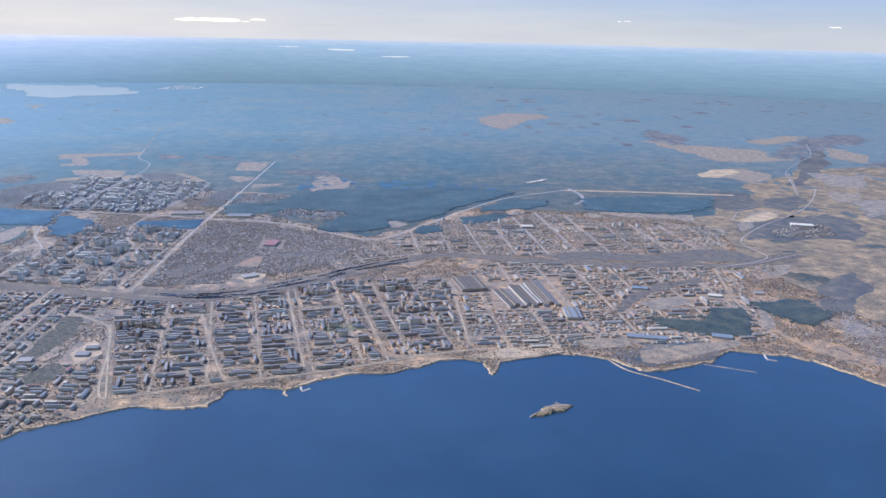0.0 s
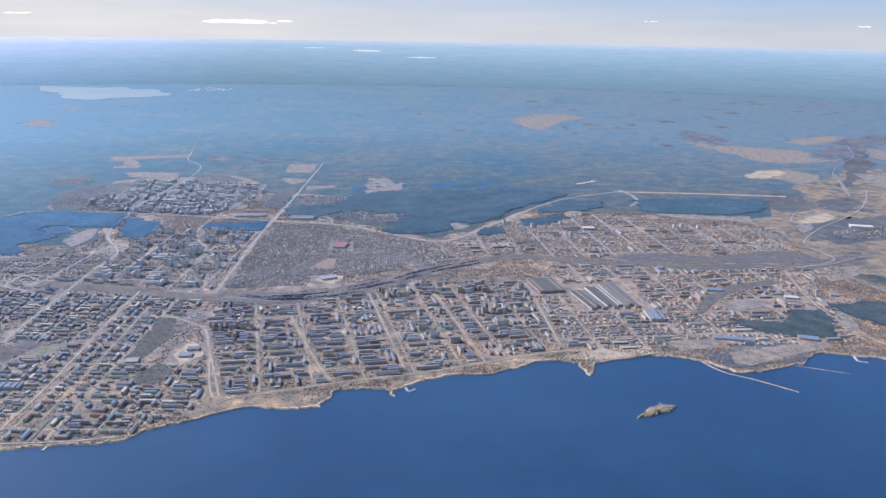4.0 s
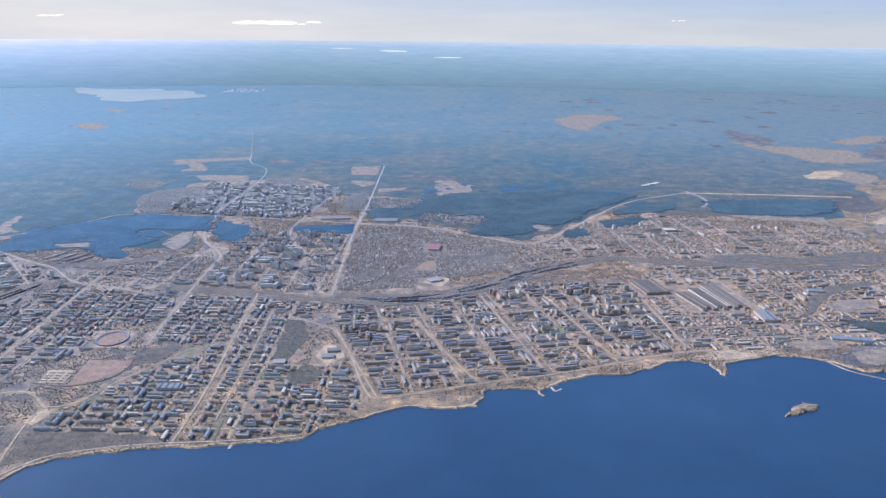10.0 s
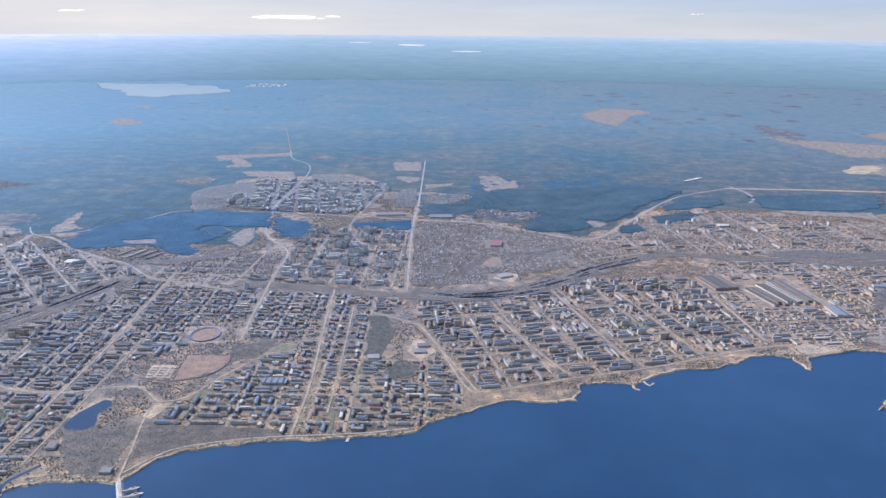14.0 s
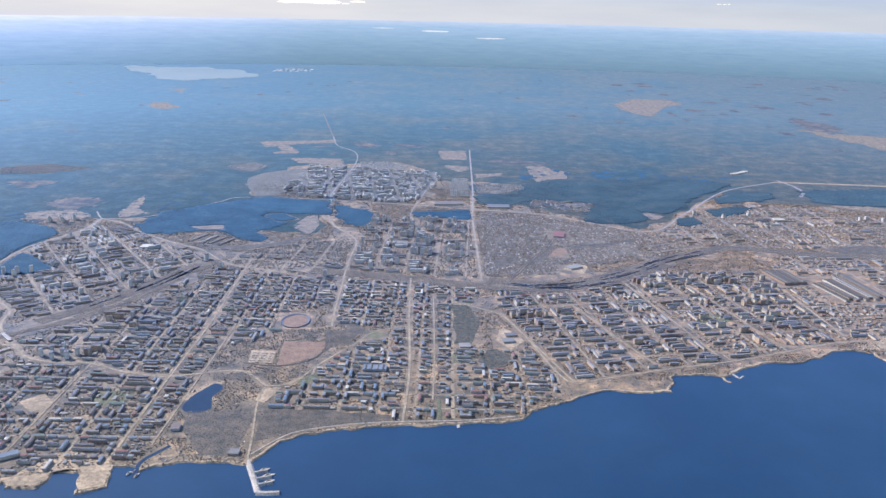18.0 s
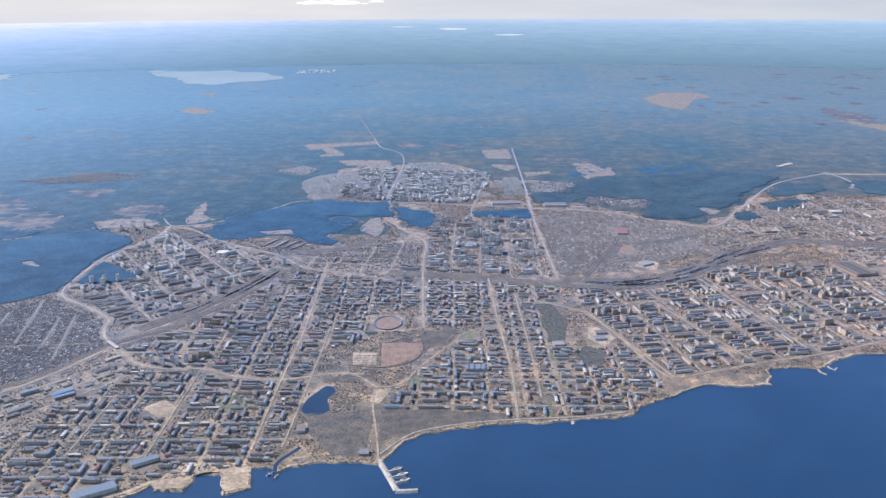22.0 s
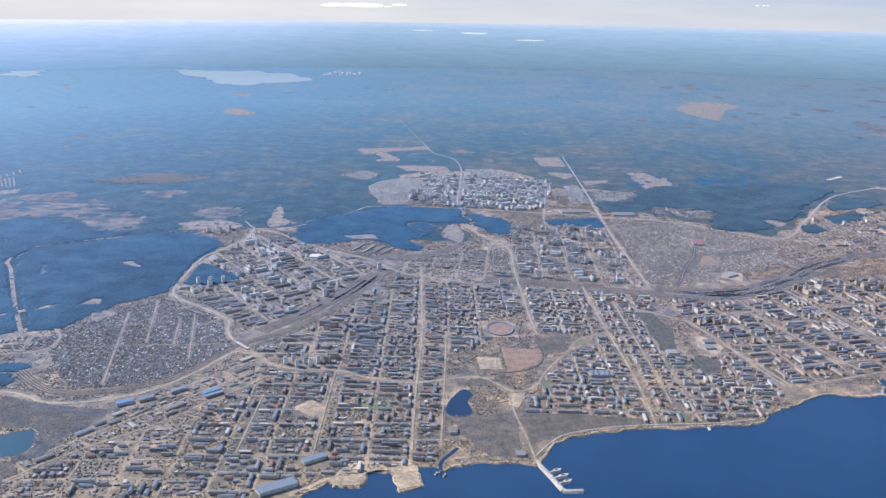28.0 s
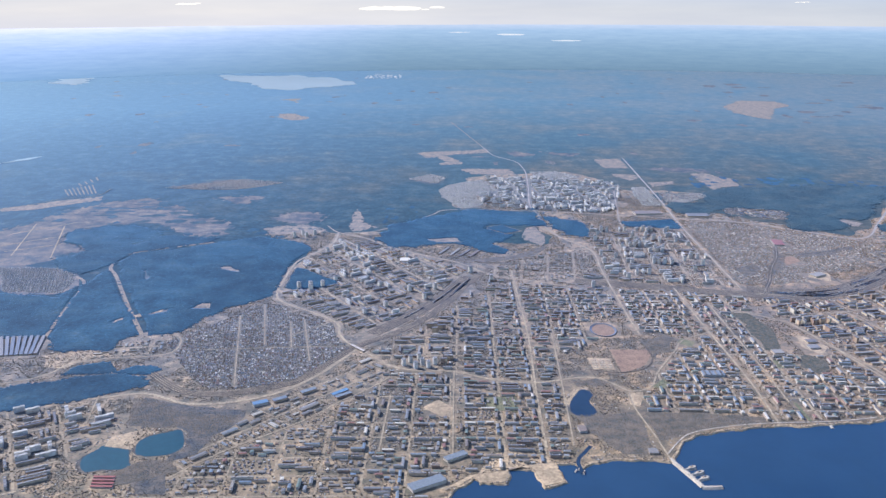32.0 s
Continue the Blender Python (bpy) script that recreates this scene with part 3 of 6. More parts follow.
def wood(outline, spacing=2.4, height=(0.74, 0.95), mat=CONIFER, label="dark dense conifer wood on flat ground", edge=9, name="conifer_wood", wide=(1.4, 2.8), fill=1.0, holes=()):
    rim = ragged(outline + outline[:1], 9, edge)[:-1]
    rng = np.random.default_rng(abs(int(outline[0][0] * 7 + outline[0][1])) + 5)
    loops = [rim] + [ragged(h + h[:1], 7, 2.5)[:-1] for h in holes]
    wood_lift[0] += 0.003
    lift = (0.72 if mat in DENSE else 0.09) + wood_lift[0]
    if mat in DENSE:
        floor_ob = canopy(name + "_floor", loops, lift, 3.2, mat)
    else:
        floor_ob = sheet(name + "_floor", rim, lift, mat)
    tagged(floor_ob, "dark shaded ground under a wood", "ground", kind="structure")
    xs, ys = [p[0] for p in rim], [p[1] for p in rim]
    px, py = np.meshgrid(np.arange(min(xs), max(xs), spacing), np.arange(min(ys), max(ys), spacing))
    px = px.ravel() + rng.uniform(-1, 1, px.size) * spacing * 0.6
    py = py.ravel() + rng.uniform(-1, 1, py.size) * spacing * 0.6
    hit = within(px, py, rim)
    for loop in loops[1:]:
        hit &= ~within(px, py, loop)
    hit &= rng.uniform(0, 1, px.size) < fill
    px, py = px[hit], py[hit]
    if mat in DENSE:
        ring_x, ring_y = np.array(rim).T
        for _ in range(3):
            k, t = np.arange(len(rim)), rng.uniform(0, 1, len(rim))
            px = np.append(px, ring_x + (np.roll(ring_x, -1) - ring_x) * t + rng.normal(0, edge * 0.7, len(rim)))
            py = np.append(py, ring_y + (np.roll(ring_y, -1) - ring_y) * t + rng.normal(0, edge * 0.7, len(rim)))
    n = len(px)
    h, r, spin = rng.uniform(*height, n), rng.uniform(*wide, n), rng.uniform(0, 6.28, n)
    verts = np.zeros((n, 6, 3))
    for k in range(5):
        a = spin + k * 2 * math.pi / 5
        rr = r * rng.uniform(0.75, 1.2, n)
        verts[:, k] = np.stack([px + rr * np.cos(a), py + rr * np.sin(a), np.full(n, lift * 0.6) + h * rng.uniform(0.02, 0.08, n)], -1)
    verts[:, 5] = np.stack([px + rng.uniform(-.2, .2, n), py + rng.uniform(-.2, .2, n), h], -1)
    faces = (np.arange(n)[:, None, None] * 6 + np.array([[k, (k + 1) % 5, 5] for k in range(5)])[None]).reshape(-1, 3)
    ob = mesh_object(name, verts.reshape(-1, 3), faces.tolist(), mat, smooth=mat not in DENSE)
    tagged(ob, label, "wood", kind="stuff")
    taken[:] |= region(rim)
    return ob


GLADE_A = [(-303, 1178), (-279, 1195), (-251, 1163), (-274, 1146)]
GLADE_B = [(-395, 1113), (-348, 1123), (-335, 1097), (-378, 1093)]
GLADE_C = [(-690, 795), (-680, 810), (-666, 818), (-668, 804), (-682, 793)]
GLADE_G = [(-724, 768), (-719, 780), (-710, 788), (-708, 776), (-714, 768)]
GLADE_D = [(-755, 950), (-749, 958), (-732, 925), (-736, 910)]
GLADE_E = [(-660, 968), (-643, 975), (-627, 959), (-622, 948), (-636, 951), (-653, 958)]
GLADE_F = [(-650, 812), (-640, 835), (-626, 838), (-622, 815)]
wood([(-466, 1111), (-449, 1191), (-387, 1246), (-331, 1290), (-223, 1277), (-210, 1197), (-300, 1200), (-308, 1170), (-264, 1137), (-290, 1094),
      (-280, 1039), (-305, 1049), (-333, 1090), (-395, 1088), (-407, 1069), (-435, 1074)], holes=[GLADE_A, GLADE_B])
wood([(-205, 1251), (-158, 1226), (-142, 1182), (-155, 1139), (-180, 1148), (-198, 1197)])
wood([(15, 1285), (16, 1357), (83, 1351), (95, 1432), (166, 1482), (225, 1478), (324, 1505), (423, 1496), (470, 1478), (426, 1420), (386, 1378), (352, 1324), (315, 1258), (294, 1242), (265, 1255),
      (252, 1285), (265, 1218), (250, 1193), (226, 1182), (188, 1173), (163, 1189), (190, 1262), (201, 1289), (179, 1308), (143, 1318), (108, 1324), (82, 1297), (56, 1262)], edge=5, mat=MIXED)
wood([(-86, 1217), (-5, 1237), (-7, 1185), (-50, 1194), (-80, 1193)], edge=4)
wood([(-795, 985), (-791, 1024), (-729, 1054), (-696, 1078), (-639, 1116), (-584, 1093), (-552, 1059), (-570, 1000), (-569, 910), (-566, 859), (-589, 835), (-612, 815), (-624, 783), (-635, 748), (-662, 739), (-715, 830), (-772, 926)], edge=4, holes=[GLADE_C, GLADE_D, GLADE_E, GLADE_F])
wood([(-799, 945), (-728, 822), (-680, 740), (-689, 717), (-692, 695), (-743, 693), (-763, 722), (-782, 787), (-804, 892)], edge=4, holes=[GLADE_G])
wood([(-885, 992), (-832, 1008), (-816, 1051), (-800, 1118), (-700, 1108), (-712, 1085), (-800, 1030), (-808, 972), (-828, 934), (-868, 962)], edge=4)
wood([(-931, 1138), (-891, 1166), (-849, 1174), (-796, 1126), (-814, 1051), (-829, 1010), (-889, 995), (-864, 1036), (-884, 1072), (-914, 1083)])
wood([(-892, 858), (-816, 845), (-810, 880), (-788, 778), (-778, 737), (-821, 728), (-980, 760)], edge=5)
wood([(-752, 603), (-709, 622), (-667, 636), (-634, 633), (-623, 619), (-659, 594), (-730, 563), (-800, 540)], edge=3)
wood([(-710, 637), (-704, 654), (-678, 664), (-664, 644)], edge=2)
wood([(-660, 643), (-649, 656), (-629, 655), (-623, 650), (-631, 641)], edge=2)
wood([(-553, 968), (-538, 957), (-494, 913), (-497, 899), (-543, 886), (-552, 892)], edge=2)
wood([(536, 826), (559, 826), (584, 819), (610, 862), (640, 862), (615, 782), (586, 785), (554, 797)], edge=4, mat=PINE)
wood([(657, 881), (717, 892), (722, 846), (688, 812), (664, 845)], edge=5, mat=PINE)
wood([(575, 1426), (621, 1442), (712, 1452), (803, 1436), (768, 1356), (707, 1325), (671, 1327), (619, 1326), (572, 1342), (580, 1395)], edge=7, mat=MIXED)
wood([(410, 1350), (450, 1398), (494, 1412), (516, 1408), (508, 1370), (478, 1345), (432, 1328), (402, 1318)], edge=4, mat=MIXED)
wood([(309, 1208), (333, 1222), (337, 1188), (317, 1171), (302, 1174)], edge=3, mat=MIXED)
wood([(370, 1271), (417, 1300), (446, 1292), (418, 1254), (374, 1234)], edge=4, mat=MIXED)

# leafless parks and wooded slopes
SPARSE = dict(spacing=1.15, height=(0.3, 0.9), mat=PARK, label="leafless brown park trees, closely set", name="park_trees", wide=(0.55, 1.05), fill=0.95, edge=3)
wood([(-176, 577), (-119, 577), (-78, 573), (-78, 564), (-112, 556), (-138, 547), (-158, 534), (-173, 529)], **{**SPARSE, "fill": 0.95})
wood([(-236, 569), (-219, 573), (-190, 576), (-182, 572), (-180, 531), (-182, 508), (-204, 506), (-217, 523), (-226, 540)], **{**SPARSE, "fill": 0.6})
wood([(-30, 819), (-16, 819), (-2, 771), (-6, 742), (-13, 716), (-27, 716), (-28, 756)], **{**SPARSE, "mat": EVERGREEN_PARK, "label": "dark evergreen trees of a town park"})
wood([(-7, 677), (2, 702), (12, 706), (20, 690), (18, 669), (4, 660)], **{**SPARSE, "mat": EVERGREEN_PARK, "label": "dark evergreen trees of a town park"})
wood([(-150, 700), (-125, 708), (-128, 735), (-150, 738)], **SPARSE)
wood([(500, 845), (530, 900), (572, 945), (628, 968), (632, 955), (580, 930), (540, 890), (512, 845)], **SPARSE)
wood([(-619, 583), (-609, 592), (-581, 570), (-544, 562), (-520, 563), (-524, 547), (-540, 526), (-552, 531), (-566, 543), (-589, 536), (-612, 541), (-619, 566)], **{**SPARSE, "fill": 0.9})
wood([(451, 1061), (528, 1087), (595, 1068), (683, 1105), (713, 1090), (737, 1058), (714, 1044), (640, 1042), (582, 1040), (482, 1046)], **{**SPARSE, "fill": 0.75})
wood([(-146, 690), (-128, 715), (-112, 742), (-120, 752), (-142, 740), (-143, 715)], **{**SPARSE, "fill": 0.8})
wood([(-228, 625), (-205, 632), (-190, 640), (-206, 642), (-232, 638)], **{**SPARSE, "fill": 0.7})
wood([(56, 968), (77, 1009), (101, 1056), (107, 1043), (83, 985), (62, 952)], **{**SPARSE, "fill": 0.8})
wood([(122, 1051), (176, 1071), (217, 1095), (215, 1080), (174, 1052), (129, 1035)], **{**SPARSE, "fill": 0.8})
wood([(18, 983), (49, 1003), (56, 984), (29, 951)], **{**SPARSE, "fill": 0.8})
wood([(-615, 591), (-570, 577), (-517, 571), (-516, 555), (-534, 526), (-538, 497), (-558, 485), (-560, 492), (-550, 509), (-556, 530), (-571, 543), (-588, 541), (-598, 536), (-607, 552)], **{**SPARSE, "spacing": 1.5, "fill": 0.8, "mat": SLOPE, "label": "dark leafless trees on a slope above flooded quarries"})
wood([(-584, 477), (-563, 485), (-552, 472), (-544, 441), (-567, 441)], **{**SPARSE, "spacing": 1.5, "fill": 0.8, "mat": SLOPE, "label": "dark leafless trees beside a flooded quarry"})
wood([(-580, 485), (-555, 490), (-545, 470), (-590, 450), (-600, 462)], **SPARSE)
wood([(-350, 1010), (-300, 1000), (-240, 1030), (-215, 1085), (-270, 1030)], **{**SPARSE, "fill": 0.5})


# ---- dry fields, heaths and clearings ----
field_lift, wild_rims = [0.0], []


def field(outline, mat=GRASS, label="dry tan field cut into dark woodland", edge=10, z=0.10, step=22):
    field_lift[0] += 0.0016
    z += field_lift[0]
    if mat in (HEATH, EAST_HEATH):
        outline = rounded(outline, step)
    if mat in (HEATH, GRASS):
        wild_rims.extend((p, 1.0 if mat is HEATH else 0.45) for p in ragged(outline + outline[:1], step, edge) if p[1] > 1000 or p[0] > 740)
    return tagged(sheet("field", ragged(outline + outline[:1], step, edge), z, mat), label, "field", kind="structure")


BROWN = "brown heath and cut-over land with scrub"
field([(721, 1253), (853, 1477), (991, 1655), (1230, 1808), (1700, 1900), (1900, 900), (1100, 480), (684, 671), (700, 720), (667, 752), (640, 872), (660, 1010), (695, 1119)], EAST_HEATH, BROWN, 34, 0.03, 40)
field([(-1027, 1177), (-1012, 1256), (-973, 1315), (-920, 1353), (-876, 1370), (-844, 1315), (-810, 1295), (-761, 1264), (-725, 1220), (-700, 1169), (-685, 1121), (-713, 1111), (-749, 1117), (-785, 1152), (-819, 1182),
       (-858, 1178), (-896, 1185), (-914, 1145), (-920, 1104), (-907, 1081), (-873, 1067), (-866, 1041), (-886, 1002), (-915, 969), (-954, 957), (-1065, 1100)], HEATH, BROWN, 16, 0.03)
field([(-790, 1370), (-750, 1388), (-697, 1379), (-713, 1328), (-767, 1344)], HEATH, BROWN, 10)
field([(-658, 1227), (-623, 1272), (-563, 1257), (-580, 1199), (-633, 1199)], HEATH, BROWN, 10)
field([(-919, 2500), (-858, 2498), (-806, 2409), (-830, 2362), (-882, 2374)], GRASS, BROWN, 14)
field([(-995, 2874), (-933, 2906), (-918, 2789)], TAN, BROWN, 14)
field([(879, 2196), (940, 2225), (984, 2133), (1047, 2109), (1130, 2069), (1196, 2001), (1147, 1893), (1017, 1857), (969, 1860), (946, 1940), (921, 2046), (901, 2144)], TAN, BROWN, 18)
field([(868, 1705), (919, 1758), (986, 1778), (1011, 1710), (989, 1644), (936, 1597), (916, 1657), (874, 1666)], TAN, edge=10)
field([(859, 1663), (863, 1702), (903, 1745), (951, 1762), (963, 1735), (933, 1693), (891, 1658)], SAND, "bright sand pit beside dark woods", 8, 0.112)
field([(792, 1283), (827, 1316), (866, 1345), (862, 1309), (830, 1276), (798, 1264)], SAND, "bright sandy clearing outside the town", 6, 0.112)
field([(496, 2725), (611, 2897), (709, 2868), (728, 2769), (637, 2642), (544, 2397), (514, 2471), (480, 2577)], GRASS, BROWN, 12)
field([(571, 1312), (622, 1332), (668, 1310), (731, 1314), (719, 1266), (667, 1252), (610, 1260), (568, 1277)], TAN, BROWN, 8)
field([(805, 1311), (853, 1351), (887, 1345), (855, 1302), (806, 1279)], TAN, edge=6)
for outline in ([(799, 1256), (897, 1319), (896, 1279), (801, 1186), (760, 1152)], [(889, 1434), (973, 1490), (958, 1416), (897, 1345), (872, 1374)], [(779, 1165), (847, 1274), (915, 1325), (969, 1308), (963, 1251), (906, 1147), (864, 1170), (809, 1154)], [(1325, 2249), (1345, 2196), (1207, 1859), (1064, 1638), (1001, 1573), (1144, 1853)], [(757, 953), (830, 1007), (814, 938), (745, 850), (716, 837), (728, 895)], [(827, 1505), (886, 1499), (874, 1401), (812, 1340), (793, 1360), (782, 1395)]):
    field(outline, LEAFLESS, "dark leafless wood on flat land", 12)
for outline in ([(1091, 1671), (1214, 1714), (1128, 1555), (1068, 1579)], [(1333, 2142), (1370, 2001), (1297, 1867), (1250, 1945)], [(737, 1027), (768, 1034), (745, 991), (716, 978)], [(1150, 2228), (1332, 2369), (1388, 2351), (1298, 2223), (1184, 2166)], [(1039, 1521), (1106, 1515), (1050, 1413), (1013, 1429)]):
    field(outline, TAN, "dry tan field among leafless woods", 8)
field([(736, 850), (770, 800), (705, 710), (704, 762)])
field([(900, 900), (1010, 960), (1000, 1080), (900, 1030)], edge=20)
field([(1000, 1300), (1160, 1380), (1180, 1500), (1040, 1420)], edge=20)
field([(-452, 1827), (-435, 1843), (-346, 1863), (-292, 1889), (-282, 1842), (-361, 1815), (-380, 1799), (-346, 1715), (-347, 1695), (-391, 1686), (-398, 1706), (-380, 1727), (-401, 1776), (-428, 1768)], edge=5)
field([(-351, 1636), (-337, 1650), (-247, 1647), (-234, 1581), (-280, 1585), (-325, 1595)], edge=4)
field([(-245, 1859), (-187, 1846), (-182, 1808), (-223, 1791), (-240, 1813)], HEATH, BROWN, 8)
field([(-173, 1862), (-132, 1848), (-76, 1835), (-103, 1796), (-141, 1817)], HEATH, BROWN, 6)
field([(-172, 1743), (-147, 1737), (-145, 1696), (-162, 1702)], HEATH, BROWN, 4)
field([(-56, 1762), (3, 1771), (3, 1663), (-51, 1661)], edge=3)
field([(-42, 1605), (5, 1595), (3, 1561), (-15, 1538), (-41, 1582)], edge=4)
field([(12, 1522), (66, 1535), (61, 1508), (12, 1480)], edge=3)
field([(115, 1611), (152, 1613), (161, 1584), (191, 1556), (180, 1496), (144, 1485), (120, 1454), (117, 1510)], edge=7)
field([(30, 1660), (120, 1670), (220, 1600), (160, 1620), (60, 1630)], HEATH, BROWN, 12)
for glade, mat in ((GLADE_A, GRASS), (GLADE_B, GRASS), (GLADE_C, HEATH), (GLADE_G, HEATH), (GLADE_D, HEATH), (GLADE_E, GRASS), (GLADE_F, GRASS)):
    mx, my = sum(p[0] for p in glade) / len(glade), sum(p[1] for p in glade) / len(glade)
    tagged(sheet("glade", [(mx + (x - mx) * 1.15, my + (y - my) * 1.15) for x, y in glade], 0.09, mat), "tan clearing inside a dark wood", "clearing", kind="structure")
for k in range(5):
    rows_at = [(-720 + k * 1.5, 770 + k * 3.2 - 3), (-700 + k * 1.5, 789 + k * 3.2 - 4), (-676, 805 + k * 2.4)]
    tagged(strip("garden_row", rows_at, 1.6, 0.12, SAND), "pale garden strip in a forest clearing", "garden", kind="structure")
for k in range(8):
    t = k / 7
    tagged(strip("cut_strip", [(-1049 + 40 * t, 1375 + 22 * t), (-1080 + 33 * t, 1425 + 43 * t)], 2.2, 0.12, GRASS, thick=0.05), "pale felled strip in the woods", "clearing", kind="structure")
for k in range(4):
    t = k / 3
    tagged(strip("cut_strip", [(-1064 + 10 * t, 1459 + 50 * t), (-1079 + 10 * t, 1479 + 57 * t)], 3.0, 0.12, GRASS, thick=0.05), "pale felled strip in the woods", "clearing", kind="structure")
field([(-624, 1122), (-647, 1163), (-620, 1181), (-586, 1189), (-551, 1166), (-537, 1134), (-565, 1103), (-584, 1093)], GRASS, "bare building ground at the wood's edge", 5, 0.085)
field([(-748, 679), (-729, 694), (-695, 702), (-683, 681), (-703, 667), (-716, 647), (-735, 653)], SAND, "sandy building ground at the wood's edge", 4, 0.085)
field([(1100, 1738), (1138, 1721), (1186, 1679), (1143, 1584), (1105, 1610), (1081, 1651)], edge=8)
field([(780, 1258), (807, 1271), (795, 1234), (767, 1204)], edge=5)
field([(708, 1236), (734, 1227), (746, 1203), (726, 1162), (699, 1174)], edge=5)
field([(1137, 2022), (1434, 2380), (1536, 2332), (1503, 2246), (1348, 2142), (1153, 1935)], HEATH, BROWN, 30)
field([(972, 2455), (997, 2418), (1017, 2259), (968, 2134), (916, 2171), (920, 2298)], HEATH, BROWN, 26)
field(VILLAGE, GRASS, "pale ground of a village among woods", 4, 0.15)
for ground_of in (DACHAS, HAMLET, ESTATE, NORTH_PLOTS):
    field(ground_of, HEATH, "pale worn ground of a small settlement", 4, 0.085)
for lane_of in ([(-1000, 1060), (-925, 1120)], [(-980, 1030), (-885, 1090)], [(-1020, 1120), (-950, 1190)], [(-960, 1010), (-1010, 1180)], [(-900, 1000), (-960, 1170)]):
    tagged(strip("plot_lane", lane_of, 1.3, 0.07, SAND), "pale lane between cleared plots", "road", kind="structure")
for ground_of in (QUARTER_COTTAGES, QUARTER, QUARTER_EDGE, AVENUE_PLOTS):
    field(ground_of, PALE_EARTH, "pale bare ground of a newer housing quarter", 3, 0.052)
field([(-640, 715), (-602, 775), (-574, 822), (-550, 832), (-525, 803), (-496, 787), (-475, 771), (-461, 724), (-450, 705), (-466, 664), (-492, 628), (-537, 616), (-568, 616), (-591, 640)], GARDEN, "dark garden soil between cottages", 3, 0.052)
field([(10, 925), (90, 940), (200, 1000), (240, 1115), (110, 1195), (12, 1220)], GARDEN, "dark garden soil between cottages", 4, 0.052)
field([(103, 950), (116, 977), (136, 966), (125, 933)], SAND, "sandy yard beside the railway", 2, 0.12)
field([(92, 1031), (116, 1041), (119, 1018), (94, 1000)], CLAY, "bare reddish sports ground", 2, 0.09)
field([(11, 726), (16, 763), (27, 750), (38, 726), (24, 704)], SAND, "sandy market yard", 2, 0.09)
field([(-367, 581), (-354, 596), (-340, 581), (-349, 563)], SAND, "bare sandy lot between houses", 2, 0.09)
field([(-282, 499), (-265, 502), (-257, 478), (-272, 476)], SAND, "sandy quay ground", 1, 0.09)
field([(-305, 506), (-290, 512), (-279, 501), (-271, 492), (-262, 494), (-281, 488), (-297, 484), (-320, 476)], SAND, "sandy port yard", 1.5, 0.09)
field([(-231, 497), (-211, 502), (-190, 503), (-173, 503), (-174, 508), (-190, 509), (-215, 508), (-233, 503)], GRASS, "tan grassy strip along the shore", 0.8, 0.09)
field([(-113, 731), (-106, 744), (-94, 734), (-101, 721)], LAWN, "small round green with a path", 1, 0.1)
field([(-160, 628), (-142, 650), (-136, 642), (-152, 622)], LAWN, "dull green spring lawn", 1.5, 0.1)
field([(-30, 690), (-12, 694), (-10, 676), (-30, 672)], LAWN, "dull green spring lawn", 1.5, 0.1)
field([(-250, 1116), (-243, 1179), (-225, 1190), (-219, 1147), (-220, 1087)], edge=4, z=0.14)
field([(-521, 1190), (-520, 1262), (-517, 1293), (-493, 1208), (-466, 1174), (-503, 1150)], edge=6)
field([(-1121, 1276), (-1045, 1341), (-988, 1373), (-975, 1343), (-1060, 1270), (-1110, 1257)], edge=6)
field([(-908, 1451), (-845, 1438), (-746, 1465), (-702, 1508), (-744, 1501), (-787, 1537), (-869, 1477)], HEATH, BROWN, 8)
field([(-640, 1128), (-600, 1165), (-545, 1160), (-560, 1105)], edge=6)
field([(267, 1254), (291, 1225), (275, 1205), (262, 1210)], edge=4, z=0.14)
field([(-318, 600), (-285, 605), (-285, 575), (-315, 578)], LAWN, "dull green spring lawn", 3)
field([(215, 800), (250, 810), (255, 790), (220, 782)], LAWN, "dull green spring lawn", 3)
DIRT = [(-186, 712), (-148, 713), (-146, 701), (-152, 685), (-161, 671), (-172, 663), (-182, 659)]
field(DIRT, CLAY, "bare reddish dirt field beside a curving track", 2, 0.11)
LOT = [(-211, 690), (-189, 690), (-187, 664), (-208, 664)]
field(LOT, SAND, "pale concrete yard with marked rows", 0.5, 0.12)
SQUARE = [(-186, 592), (-184, 614), (-170, 617), (-172, 606), (-178, 589)]
field(SQUARE, SAND, "paved square at a road junction", 1, 0.11)
APRON = [(-343, 456), (-326, 474), (-297, 482), (-281, 490), (-262, 494), (-256, 468), (-271, 462), (-279, 486), (-296, 486), (-300, 466), (-318, 465), (-323, 472), (-334, 460)]
field(APRON, SAND, "sandy port apron beside the water", 1, 0.11)
field([(345, 724), (372, 720), (400, 730), (440, 740), (430, 755), (380, 745)], SAND, "bare sandy ground behind the shore", 4)
field([(470, 728), (500, 705), (560, 725), (575, 745), (560, 765), (500, 750)], HEATH, BROWN, 6)
SHORE_YARDS = ([(449, 767), (498, 774), (498, 754), (459, 745)], [(501, 741), (551, 761), (602, 771), (599, 757), (546, 731), (510, 713), (497, 717)], [(534, 879), (582, 900), (594, 881), (549, 852)], [(658, 883), (672, 893), (650, 805), (637, 796)])
for yard_of in SHORE_YARDS:
    field(yard_of, TAN, "bare tan ground behind the eastern shore", 3, 0.1)
for spot in (DIRT, LOT, SQUARE, APRON, *SHORE_YARDS):
    taken |= region(spot)

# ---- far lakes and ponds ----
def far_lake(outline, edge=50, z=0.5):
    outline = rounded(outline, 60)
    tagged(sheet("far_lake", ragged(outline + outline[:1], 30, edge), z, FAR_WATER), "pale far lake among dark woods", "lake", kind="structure")


